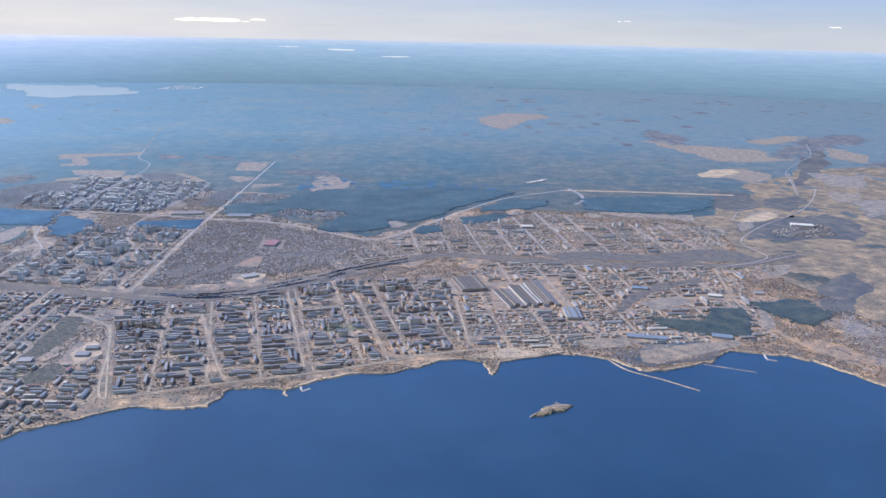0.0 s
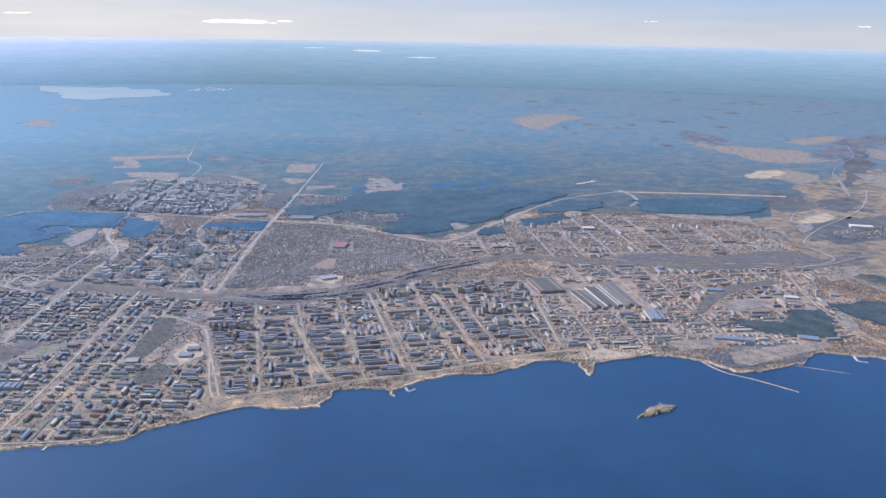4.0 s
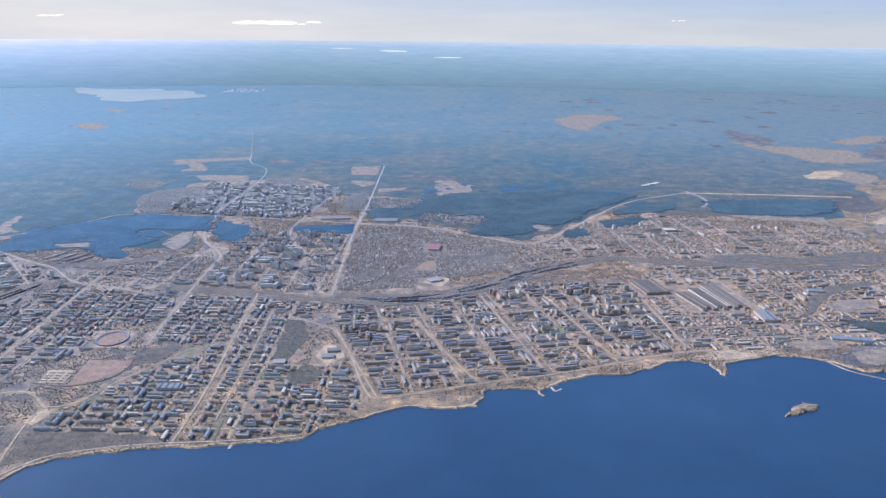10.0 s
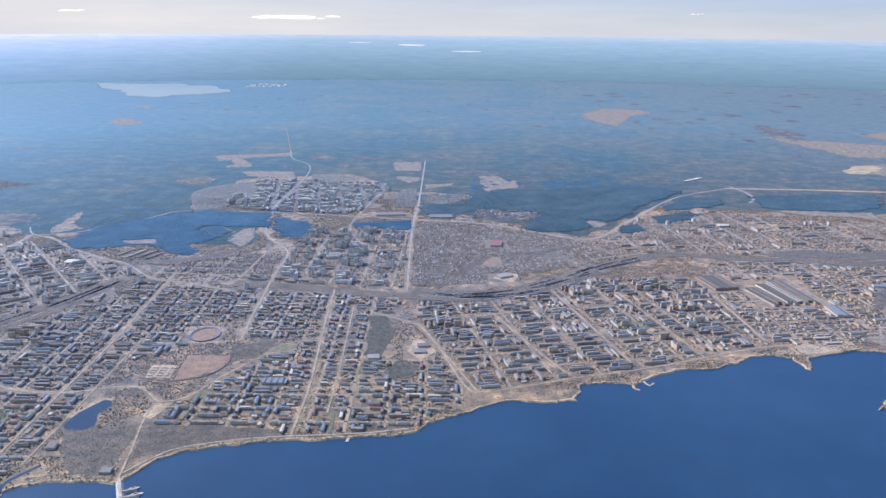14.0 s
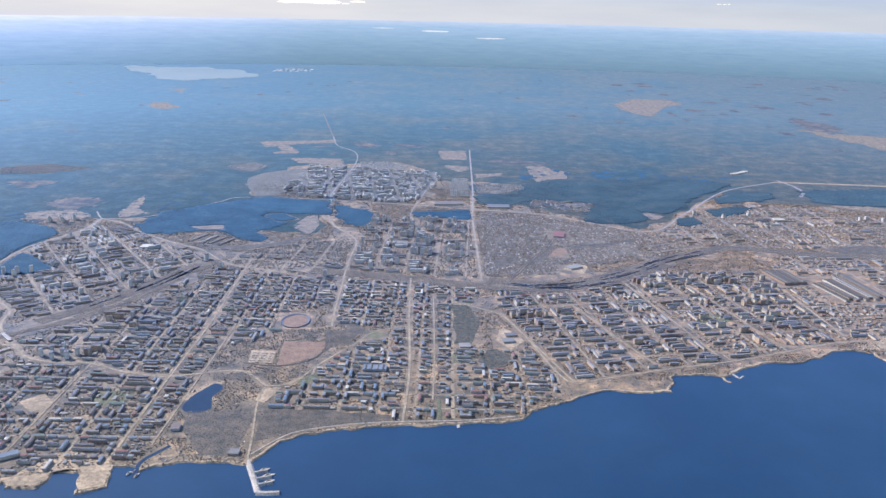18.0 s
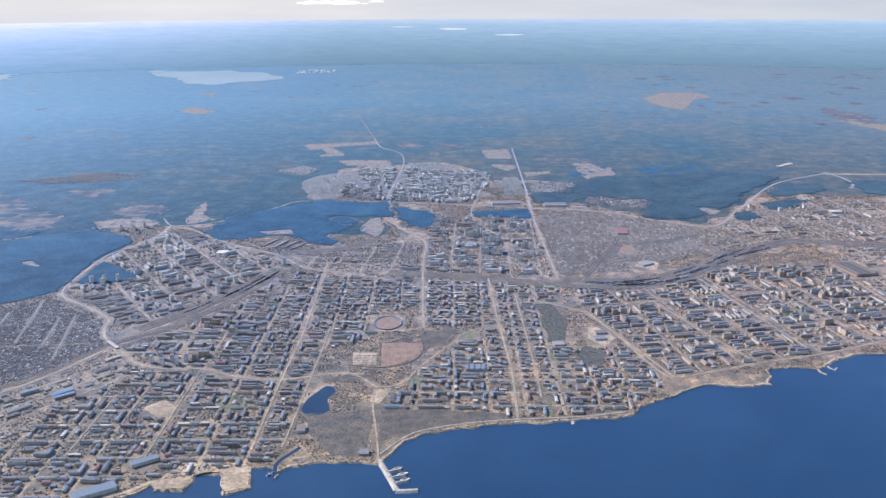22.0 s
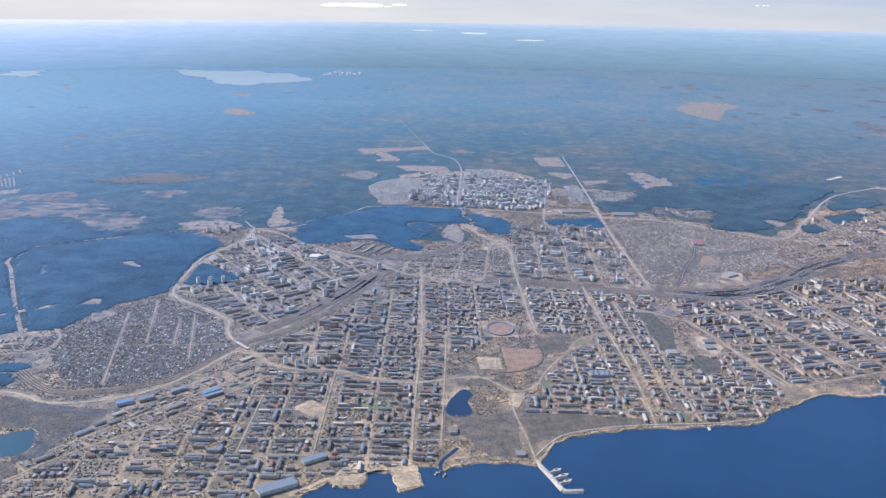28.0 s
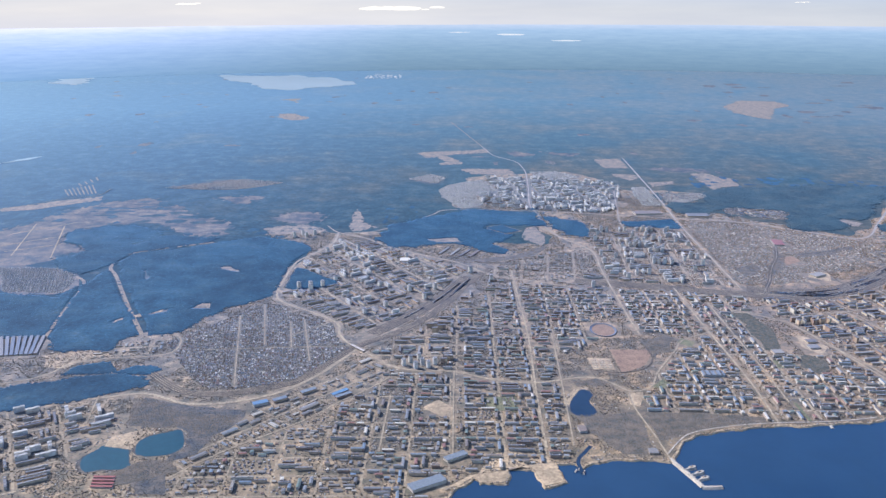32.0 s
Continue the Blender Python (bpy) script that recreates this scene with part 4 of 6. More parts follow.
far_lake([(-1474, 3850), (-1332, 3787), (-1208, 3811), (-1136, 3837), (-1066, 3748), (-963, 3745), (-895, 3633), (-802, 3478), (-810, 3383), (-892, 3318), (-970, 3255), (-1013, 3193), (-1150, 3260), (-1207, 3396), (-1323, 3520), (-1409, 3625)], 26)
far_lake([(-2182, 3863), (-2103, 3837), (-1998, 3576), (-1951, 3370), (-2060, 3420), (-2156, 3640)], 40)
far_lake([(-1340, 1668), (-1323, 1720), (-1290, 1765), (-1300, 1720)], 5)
# sky reflection on the farthest lakes, painted as a pale emission
m, n, l, geo = start("horizon_water_glow")
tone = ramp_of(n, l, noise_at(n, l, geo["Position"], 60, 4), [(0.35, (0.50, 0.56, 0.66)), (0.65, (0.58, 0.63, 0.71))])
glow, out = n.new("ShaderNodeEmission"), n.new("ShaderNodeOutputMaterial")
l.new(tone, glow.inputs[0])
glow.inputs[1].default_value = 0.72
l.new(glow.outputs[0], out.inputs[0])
HORIZON_WATER_GLOW = m


def horizon_lake(azimuth, z, half, rise, mat, label):
    """A thin sheet of water lying on the farthest land."""
    verts = []
    for k in range(24):
        a = k * math.pi / 12
        u, h = half * math.cos(a) * (1 + 0.2 * noise.noise((azimuth, k, 1))), z + rise * math.sin(a) * (0.7 + 0.5 * noise.noise((azimuth, k * 0.7, 3)))
        r = FOOT + (RIM - FOOT) * h / 198 - 6
        b = radians(azimuth) + u / r
        verts.append((r * math.sin(b), r * math.cos(b), h))
    tagged(mesh_object("far_lake", verts, [list(range(23, -1, -1))], mat), label, "lake", kind="structure")


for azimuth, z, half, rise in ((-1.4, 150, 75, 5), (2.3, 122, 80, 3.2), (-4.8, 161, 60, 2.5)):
    horizon_lake(azimuth, z, half, rise, HORIZON_WATER_GLOW, "pale far lake near the horizon")
POND = [(-239, 577), (-238, 594), (-232, 609), (-225, 621), (-218, 617), (-216, 610), (-221, 598), (-219, 588), (-217, 578), (-223, 570), (-233, 570)]
QUARRY_A = [(-588, 500), (-591, 515), (-584, 525), (-572, 531), (-564, 535), (-557, 523), (-553, 508), (-558, 498), (-567, 494), (-578, 493), (-585, 495)]
QUARRY_B = [(-623, 480), (-624, 492), (-618, 503), (-616, 509), (-608, 512), (-596, 505), (-591, 495), (-586, 483), (-583, 477), (-592, 473), (-603, 473), (-614, 469)]
field([(-615, 507), (-616, 522), (-597, 533), (-580, 532), (-596, 517), (-592, 503)], SAND, "worn sandy ground between flooded quarries", 3, 0.1)
bank_level = [0.115]


def pond(name, outline, mat, label):
    outline = rounded(outline, 4)
    grow = [(x + (x - sum(p[0] for p in outline) / len(outline)) * 0.07, y + (y - sum(p[1] for p in outline) / len(outline)) * 0.07) for x, y in outline]
    tagged(sheet("bank", ragged(grow + grow[:1], 6, 3), bank_level[0], HEATH), "pale worn bank round a pond", "bank", kind="structure")
    tagged(sheet(name, ragged(outline + outline[:1], 5, 2.0), bank_level[0] + 0.04, mat), label, "pond", kind="structure")
    bank_level[0] += 0.01
    taken[:] |= region(grow)


pond_beach = [(-244, 592), (-240, 606), (-233, 618), (-226, 628), (-217, 625), (-221, 617), (-230, 605), (-236, 590)]
tagged(sheet("beach", ragged(pond_beach + pond_beach[:1], 5, 1.2), 0.135, SAND), "pale sandy beach beside a pond", "beach", kind="structure")
pond("pond", POND, POND_WATER, "dark blue pond in a town park")
tagged(strip("creek", [(-241, 480), (-243, 494), (-241, 502), (-236, 510), (-230, 520)], 3.0, 0.0, POND_WATER, 3, 0.11), "narrow dark inlet beside the port", "water", kind="structure")
stamp(smooth_line([(-241, 480), (-243, 494), (-241, 502), (-236, 510), (-230, 520)], 2), 2)
pond("quarry_pond", QUARRY_A, TEAL, "teal water of a flooded quarry")
pond("quarry_pond", QUARRY_B, TEAL, "teal water of a flooded quarry")

# ---- main roads and the railway ----
level_of = [0.16]


def road(name, width, line, mat=ROAD, label="pale dusty asphalt road through the town", keep=0.3):
    level_of[0] += 0.006
    ob = tagged(strip(name, line, width * 0.40, level_of[0], mat, thick=0.1), label, "road", kind="structure")
    stamp(smooth_line(line, 2), width / 2 + keep)
    return ob


road("highway", 4.6, [(-549, 1183), (-526, 1144), (-488, 1120), (-441, 1071), (-391, 1031), (-343, 999), (-310, 959), (-286, 938), (-242, 922), (-188, 897)])
road("eastern_road", 8, [(1, 1245), (106, 1222), (177, 1175), (252, 1136), (329, 1246), (441, 1414), (561, 1504)])
road("forest_cut", 24, [(561, 1504), (699, 1495), (855, 1477)], SAND, "straight pale clearing through the woods")
road("forest_lane", 14, [(572, 1520), (583, 1470), (580, 1420), (560, 1382)], STREET, "short pale lane between dark woods")
road("long_avenue", 6.5, [(4, 900), (1, 1202), (6, 1357), (10, 1779)])
road("north_road", 5, [(-301, 1924), (-276, 1805), (-232, 1734), (-216, 1636), (-218, 1493), (-225, 1329), (-217, 1269), (-212, 1197), (-195, 1132), (-157, 1061), (-155, 984), (-154, 918), (-152, 868), (-150, 799), (-147, 753)])
road("forest_track", 5, [(-383, 2331), (-301, 1924)], GRASS, "straight pale clearing through the woods")
road("ring_road", 5, [(-526, 1140), (-475, 1152), (-428, 1199), (-390, 1257), (-358, 1293), (-225, 1287), (-91, 1265), (1, 1245)])
road("district_road", 3.5, [(-63, 1447), (-79, 1313), (-90, 1200), (-71, 1120), (-51, 1077), (-48, 960)])
road("shore_road", 4.5, [(372, 745), (330, 735), (230, 692), (157, 668), (95, 645), (67, 640), (42, 728), (27, 778), (12, 801), (-30, 830)])
road("loop_road", 9, [(-740, 562), (-706, 574), (-653, 590), (-619, 600), (-598, 592), (-574, 581), (-549, 582), (-522, 591), (-495, 608), (-470, 642), (-454, 675), (-440, 706)])
road("hill_road", 7, [(-440, 706), (-454, 724), (-465, 747), (-472, 776), (-507, 809), (-545, 839), (-558, 865), (-561, 910), (-560, 993), (-541, 1040), (-525, 1089), (-526, 1144)])
road("bridge_road", 6, [(-440, 706), (-422, 687), (-403, 666), (-375, 655), (-343, 655), (-306, 639), (-269, 632), (-212, 646), (-182, 618)])
road("west_road", 4, [(-759, 615), (-737, 625), (-723, 640), (-711, 662), (-682, 674), (-646, 680), (-625, 690), (-625, 720), (-640, 742)])
road("diagonal_road", 3.2, [(-401, 641), (-419, 614), (-441, 589), (-457, 564), (-480, 539), (-510, 511), (-533, 485), (-548, 464)])
road("forest_cut", 11, [(-672, 735), (-723, 824), (-778, 926), (-802, 968), (-796, 1028), (-700, 1085)], GRASS, "straight pale clearing through the woods")
road("forest_cut", 9, [(-771, 725), (-785, 790), (-806, 895), (-830, 925)], GRASS, "straight pale clearing through the woods")
road("central_avenue", 4.5, [(-68, 560), (-67, 653), (-73, 780), (-77, 905)])
road("green_walk", 6, [(-41, 600), (-40, 566)], LAWN, "straight green walk down to the promenade")
road("second_avenue", 3.2, [(-46, 600), (-46, 676), (-50, 852)])
road("diagonal_street", 3.6, [(-182, 618), (-162, 625), (-146, 663), (-119, 712), (-107, 737), (-72, 761)])
road("pier_road", 3.6, [(-171, 500), (-176, 540), (-183, 586), (-183, 615)])
road("embankment", 2.4, [(-171, 510), (-158, 530), (-140, 546), (-90, 560), (-20, 567), (18, 575)], CONCRETE, "paved promenade along the lake")
road("west_avenue", 4, [(-273, 965), (-267, 803), (-265, 738), (-266, 608), (-265, 515)])
road("west_street", 3, [(-240, 754), (-241, 656), (-243, 520)])
road("west_street", 3, [(-397, 506), (-397, 603)])
road("west_street", 3, [(-339, 500), (-341, 653)])
road("east_street", 4.5, [(19, 800), (73, 636)])
road("east_street", 3.5, [(97, 826), (142, 698), (158, 668)])
road("east_street", 3.5, [(168, 901), (212, 700)])
road("east_street", 3.2, [(240, 900), (281, 715)])
road("east_street", 4, [(341, 948), (352, 755)])
road("east_street", 3, [(42, 728), (142, 745), (212, 758), (300, 790), (350, 800)])
road("east_street", 3, [(12, 801), (97, 826), (180, 850), (345, 880)])
road("park_curve", 3.2, [(-212, 663), (-182, 657), (-157, 669), (-146, 693), (-147, 719)], RAIL, "dark curving path round a dirt field")
road("eastern_highway", 4, [(660, 1010), (744, 1059), (741, 1121), (749, 1158), (808, 1238), (907, 1340), (972, 1433), (1029, 1539)])
road("eastern_lane", 3.5, [(660, 1010), (640, 872), (650, 780), (690, 700)])
road("eastern_lane", 3, [(779, 1277), (812, 1339), (843, 1371), (888, 1388)])
road("eastern_lane", 3.5, [(973, 1490), (1023, 1634), (1057, 1734), (1128, 1851), (1223, 1985), (1305, 2190)])
road("eastern_lane", 3.5, [(673, 1024), (729, 1039), (780, 1073), (822, 1084), (849, 1079)])
road("comb_road", 3, [(-1121, 1276), (-1080, 1310), (-1050, 1352), (-1000, 1378), (-995, 1433)], GRASS, "pale track along felled strips")
road("quarter_road", 3, [(-657, 593), (-653, 574), (-647, 548), (-646, 541)])
road("hill_street", 3, [(-514, 738), (-471, 788), (-439, 833), (-388, 854)])
for lane_of in ([(-583, 793), (-542, 618)], [(-564, 830), (-536, 711)], [(-523, 778), (-508, 708)], [(-509, 784), (-483, 674)], [(-595, 698), (-520, 706), (-452, 712)]):
    road("cottage_lane", 2.6, lane_of, ROAD, "pale lane between cottages")
road("firebreak", 9, [(1057, 1725), (1013, 1595), (971, 1483)], GRASS, "broad pale clearing through the woods")


def railway(line, width, tracks, z):
    bed = tagged(strip("railway", line, width, z, RAIL), "dark brown railway bed with several tracks", "railway", kind="structure")
    stamp(smooth_line(line, 2), width / 2 + 0.5)
    curve_line = smooth_line(line, 5)
    for k in range(tracks):
        off = (k + 0.5 - tracks / 2) * width / (tracks + 0.6)
        shifted = []
        for i, p in enumerate(curve_line):
            way = (curve_line[min(i + 1, len(curve_line) - 1)] - curve_line[max(i - 1, 0)]).normalized()
            shifted.append((p.x - way.y * off, p.y + way.x * off))
        rail = strip("track", shifted, 0.55, 0.18 + z * 0.5, STREET, step=12, thick=0.08)
        rail.parent = bed


railway([(797, 1079), (751, 1059), (686, 1023), (632, 1029), (557, 1020), (493, 1034), (424, 1040), (378, 1055), (330, 1058), (285, 1030), (231, 995), (181, 945), (126, 900), (76, 878), (0, 884), (-90, 905), (-195, 928)], 20, 6, 0.07)
railway([(231, 985), (160, 925), (100, 890), (40, 893), (10, 900)], 30, 9, 0.10)
railway([(29, 893), (49, 934), (59, 961), (77, 1004), (93, 1037), (108, 1084)], 5, 1, 0.12)
railway([(-300, 975), (-328, 918), (-348, 855), (-377, 791), (-405, 749), (-437, 717), (-458, 677), (-484, 632), (-512, 614), (-552, 600), (-590, 608), (-640, 655)], 9, 3, 0.07)
railway([(-330, 940), (-360, 860), (-400, 790), (-430, 745)], 16, 5, 0.10)

# scrub on the heaths and small cuts in the woods
def blobs(name, spots, mat, z, label, category):
    verts, faces = [], []
    for x, y, rx, ry in spots:
        f = len(verts)
        for k in range(14):
            a = k * math.pi / 7
            r = 1 + 0.9 * noise.noise((x * 0.3 + math.cos(a) * 1.3, y * 0.3 + math.sin(a) * 1.3, 2))
            verts.append((x + rx * r * math.cos(a), y + ry * r * math.sin(a), z + 0.0004 * (f % 97)))
        faces.append(list(range(f, f + 14)))
    tagged(mesh_object(name, verts, faces, mat), label, category, kind="stuff")


rng = np.random.default_rng(21)
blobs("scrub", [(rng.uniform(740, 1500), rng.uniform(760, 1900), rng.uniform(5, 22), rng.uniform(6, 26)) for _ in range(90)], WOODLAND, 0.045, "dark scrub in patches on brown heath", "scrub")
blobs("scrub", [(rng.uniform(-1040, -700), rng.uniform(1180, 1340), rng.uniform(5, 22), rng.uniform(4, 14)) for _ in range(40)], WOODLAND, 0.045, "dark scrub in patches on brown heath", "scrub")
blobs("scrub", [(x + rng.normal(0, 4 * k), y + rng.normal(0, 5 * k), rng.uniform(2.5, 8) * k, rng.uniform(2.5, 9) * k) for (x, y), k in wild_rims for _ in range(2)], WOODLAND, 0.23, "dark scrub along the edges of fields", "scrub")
blobs("clearings", [(rng.uniform(-1900, 900), rng.uniform(1650, 3900), rng.uniform(4, 18), rng.uniform(6, 26)) for _ in range(70)], HEATH, 0.06, "small brown cuts in far woodland", "clearing")
blobs("clearings", [(rng.uniform(500, 2200), rng.uniform(1700, 3600), rng.uniform(8, 40), rng.uniform(10, 40)) for _ in range(70)], HEATH, 0.06, "small brown cuts in far woodland", "clearing")

rng = np.random.default_rng(5)
for x0, x1, y0, y1, count in ((100, 480, 1480, 1580, 60), (-480, -220, 1200, 1330, 24), (-800, -600, 1050, 1160, 30), (-930, -780, 1120, 1220, 26)):
    blobs("outlying_wood", [(rng.uniform(x0, x1), rng.triangular(y0, y0, y1), rng.uniform(3, 9), rng.uniform(4, 14)) for _ in range(count)], CONIFER, 0.35, "dark outlying conifer clumps beside a wood", "wood")

# ground kept free for the large single buildings: middle and half sizes
for x, y, a, b in ((-184, 764, 18, 22), (363, 935, 20, 30), (412, 900, 30, 48), (452, 915, 12, 54), (459, 840, 9, 20), (-358, 459, 14, 12), (-441, 603, 11, 12), (-508, 582, 9, 8),
                   (-493, 590, 8, 7), (-472, 607, 8, 8), (-36, 1276, 24, 15), (43, 1262, 18, 14), (22, 728, 14, 24), (-792, 702, 34, 30), (118, 1105, 15, 20), (116, 945, 18, 24), (-338, 498, 12, 12), (-354, 579, 12, 14), (105, 1020, 14, 22), (-232, 544, 7, 11), (-182, 511, 5, 5), (-103, 732, 10, 12), (-19, 709, 7, 7), (-97, 655, 12, 8), (-596, 455, 10, 10), (-375, 672, 18, 12), (-522, 893, 18, 5), (550, 926, 15, 12), (624, 900, 15, 10), (676, 911, 9, 11), (517, 774, 20, 6), (588, 778, 11, 7)):
    taken |= (abs(gx - x) < a) & (abs(gy - y) < b)

# ---- buildings ----
def box(bm, x, y, z, a, b, c):
    """A box with its foot's middle at x, y, z."""
    vs = [bm.verts.new((x + sx * a / 2, y + sy * b / 2, z + sz * c)) for sz in (0, 1) for sx, sy in ((-1, -1), (1, -1), (1, 1), (-1, 1))]
    for f in ((0, 3, 2, 1), (4, 5, 6, 7), (0, 1, 5, 4), (1, 2, 6, 5), (2, 3, 7, 6), (3, 0, 4, 7)):
        bm.faces.new([vs[i] for i in f])


def gable(bm, x, y, z, a, b, c, hip=0.0):
    """A pitched roof, its ridge along x."""
    e = 0.12
    low = [bm.verts.new((x + sx * (a / 2 + e), y + sy * (b / 2 + e), z)) for sx, sy in ((-1, -1), (1, -1), (1, 1), (-1, 1))]
    up = [bm.verts.new((x + s * (a / 2 + e - hip), y, z + c)) for s in (-1, 1)]
    for f in ((low[0], low[1], up[1], up[0]), (low[2], low[3], up[0], up[1]), (low[1], low[2], up[1]), (low[3], low[0], up[0]), (low[3], low[2], low[1], low[0])):
        bm.faces.new(f)


def part(name, bm, mat, parent=None, label=""):
    me = bpy.data.meshes.new(name)
    bm.to_mesh(me)
    bm.free()
    me.materials.append(mat)
    ob = new(name, me)
    if parent:
        ob.parent = parent
    if label:
        tagged(ob, label)
    return ob


def building(name, plan, high, wall, roof, pitched, label, category, group):
    """plan: boxes (x, y, length, depth) that make up the house."""
    ob = new(name)
    for k, (x, y, a, b) in enumerate(plan):
        bm = bmesh.new()
        box(bm, x, y, 0, a, b, high + 0.3 * k * (not pitched))
        part("wing" if k else "body", bm, wall, ob)
        bm = bmesh.new()
        if pitched and a >= b:
            gable(bm, x, y, high, a, b, pitched, hip=b * 0.3)
        elif pitched:
            gable(bm, 0, 0, high, b, a, pitched, hip=a * 0.3)
            for v in bm.verts:
                v.co.x, v.co.y = x - v.co.y, y + v.co.x
        else:
            box(bm, x, y, high + 0.3 * k, a + 0.2, b + 0.2, 0.22)
        part("roof", bm, roof, ob, "pitched sheet-metal roof" if pitched else "weathered felt roof")
    roof_of = [o for o in ob.children if o.name.startswith("roof")][0]
    x, y, a, b = plan[0]
    if not pitched:
        for s in (-0.3, 0.3):
            bm = bmesh.new()
            box(bm, x + s * a, y, high + 0.2, 0.9, 0.8, 0.5)
            part("stair_head", bm, wall, roof_of)
    elif high < 1 or high > 2:
        bm = bmesh.new()
        box(bm, x + a * 0.2, y + b * 0.15, high + pitched * 0.3, 0.3, 0.3, pitched)
        part("chimney", bm, wall, roof_of)
    tagged(ob, label, category, group)
    return ob


def option(a, b, *spec):
    return (a, b, lambda: building(*spec))


slabs = [option(L, 1.9, "apartment_block", [(0, 0, L, 1.9)], H, WALL, FLAT, 0, "five-storey panel apartment block with a flat grey roof", "apartment block", "apartment blocks")
         for L in (9, 13, 16, 20) for H in (2.0, 2.4)]
tall = [option(L, 2.6, "high_apartment_block", [(0, 0, L, 2.6), (L * 0.3, 0, L * 0.3, 3.0)], H, WALL, FLAT, 0, "nine-storey apartment block with a flat roof", "apartment block", "high apartment blocks")
        for L, H in ((9, 5.0), (12, 5.2), (6, 5.6))]
towers = [option(s, s, "apartment_tower", [(0, 0, s, s), (0, 0, s * 0.6, s * 1.25)], h, PALE, FLAT, 0, "pale high-rise apartment tower with a flat roof", "apartment tower", "apartment towers")
          for s, h in ((3.6, 6.5), (4.0, 7.5), (4.4, 5.6))]
pales = [option(L, 2.6, "pale_apartment_block", [(0, 0, L, 2.6), (L * 0.3, 0, L * 0.3, 3.0)], H, PALE, PALE_ROOF, 0, "pale nine-storey apartment block with a flat roof", "apartment block", "pale apartment blocks")
         for L, H in ((11, 4.2), (15, 3.6), (9, 4.6))]
downtown = [option(a, b, "town_house", plan, H, WALL, PITCH, 0.32, "plastered old town building with a pitched metal roof", "town building", "town buildings")
            for a, b, plan in ((9, 2.1, [(0, 0, 9, 2.1)]), (6, 2.2, [(0, 0, 6, 2.2)]), (4, 2.6, [(0, 0, 4, 2.6)]), (12, 2.1, [(0, 0, 12, 2.1)])) for H in (1.8, 2.3)]
courts = [option(a, b, "courtyard_building", plan, H, WALL, PITCH, 0.32, "plastered building with wings round a yard and a metal roof", "town building", "courtyard buildings")
          for a, b, plan in ((11, 8, [(0, -2.95, 11, 2.1), (-4.45, 1.05, 2.1, 5.9)]), (9, 11, [(0, -4.45, 9, 2.1), (-3.45, 1.05, 2.1, 8.9)]), (13, 8, [(0, -2.95, 13, 2.1), (-5.45, 1.05, 2.1, 5.9), (5.45, 1.05, 2.1, 5.9)]),
                             (7, 7, [(0, -2.45, 7, 2.1), (-2.45, 1.05, 2.1, 4.9)]), (9, 7, [(0, -2.45, 9, 2.1), (3.45, 1.05, 2.1, 4.9), (-3.45, 1.05, 2.1, 4.9)])) for H in (2.2, 2.6)]
halls = [option(a, b, "industrial_hall", [(0, 0, a, b)], 1.5, WALL, HALL, 0.5, "long grey industrial hall with a sheet roof", "industrial hall", "industrial halls") for a, b in ((10, 3.6), (14, 4.2), (19, 5))]
stores = [option(a, b, "warehouse", [(0, 0, a, b)], 1.0, WALL, HALL, 0.3, "low warehouse with a weathered sheet roof", "warehouse", "warehouses") for a, b in ((6, 2.3), (4.5, 2.0), (8, 2.1), (3.2, 1.9))]
houses = [option(a, b, "cottage", [(0, 0, a, b)], 0.6, WALL, COTTAGE, 0.5, "small wooden cottage with a pitched roof", "cottage", "cottages") for a, b in ((2.1, 1.5), (2.5, 1.6), (1.6, 1.4), (1.9, 1.5), (1.5, 1.2))]
dachas = [option(a, b, "country_cottage", [(0, 0, a, b)], 0.8, PALE, PALE_ROOF, 0.6, "small pale country cottage with a pitched roof", "cottage", "country cottages") for a, b in ((2.0, 1.5), (1.6, 1.3))]
SETS = {"dacha": dachas, "pale": pales, "slab": slabs, "tall": tall, "tower": towers, "downtown": downtown, "court": courts, "hall": halls, "store": stores, "house": houses}
first_made, counts = {}, {}
LIMIT = dict.fromkeys(SETS, 295)
LIMIT["downtown"] = 340
LIMIT["court"] = 200
NEAR = {"dacha": 800, "pale": 1000, "slab": 640, "tall": 1000, "tower": 2000, "downtown": 640, "court": 680, "hall": 1000, "store": 560, "house": 640}
loose = {}


def put(which, i, x, y, turn):
    """Sets a building on the plan if its ground is free."""
    a, b, make = SETS[which][i]
    gap = 0.3
    c, s = math.cos(radians(turn)), math.sin(radians(turn))
    u, v = np.meshgrid(np.linspace(-a / 2 - gap, a / 2 + gap, int(a / 1.1) + 2), np.linspace(-b / 2 - gap, b / 2 + gap, int(b / 1.1) + 2))
    ix, iy = ((x + u * c - v * s - X0) / CELL).astype(int), ((y + u * s + v * c - Y0) / CELL).astype(int)
    if ix.min() < 0 or iy.min() < 0 or ix.max() >= NX or iy.max() >= NY or taken[iy, ix].any():
        return False
    taken[iy, ix] = True
    m = pose(x, y, 0.04, 0, 0, turn)
    counts[which] = counts.get(which, 0) + 1
    if (counts[which] > LIMIT[which] or y > NEAR[which]) and (which, i) in first_made or counts[which] > LIMIT[which] + 8:
        counts[which] -= 1
        loose.setdefault((which, i), []).append((x, y, turn))
        return True
    if (which, i) not in first_made:
        first_made[which, i] = make()
        first_made[which, i].matrix_basis = m
    else:
        copy_thing(first_made[which, i], m)
    return True


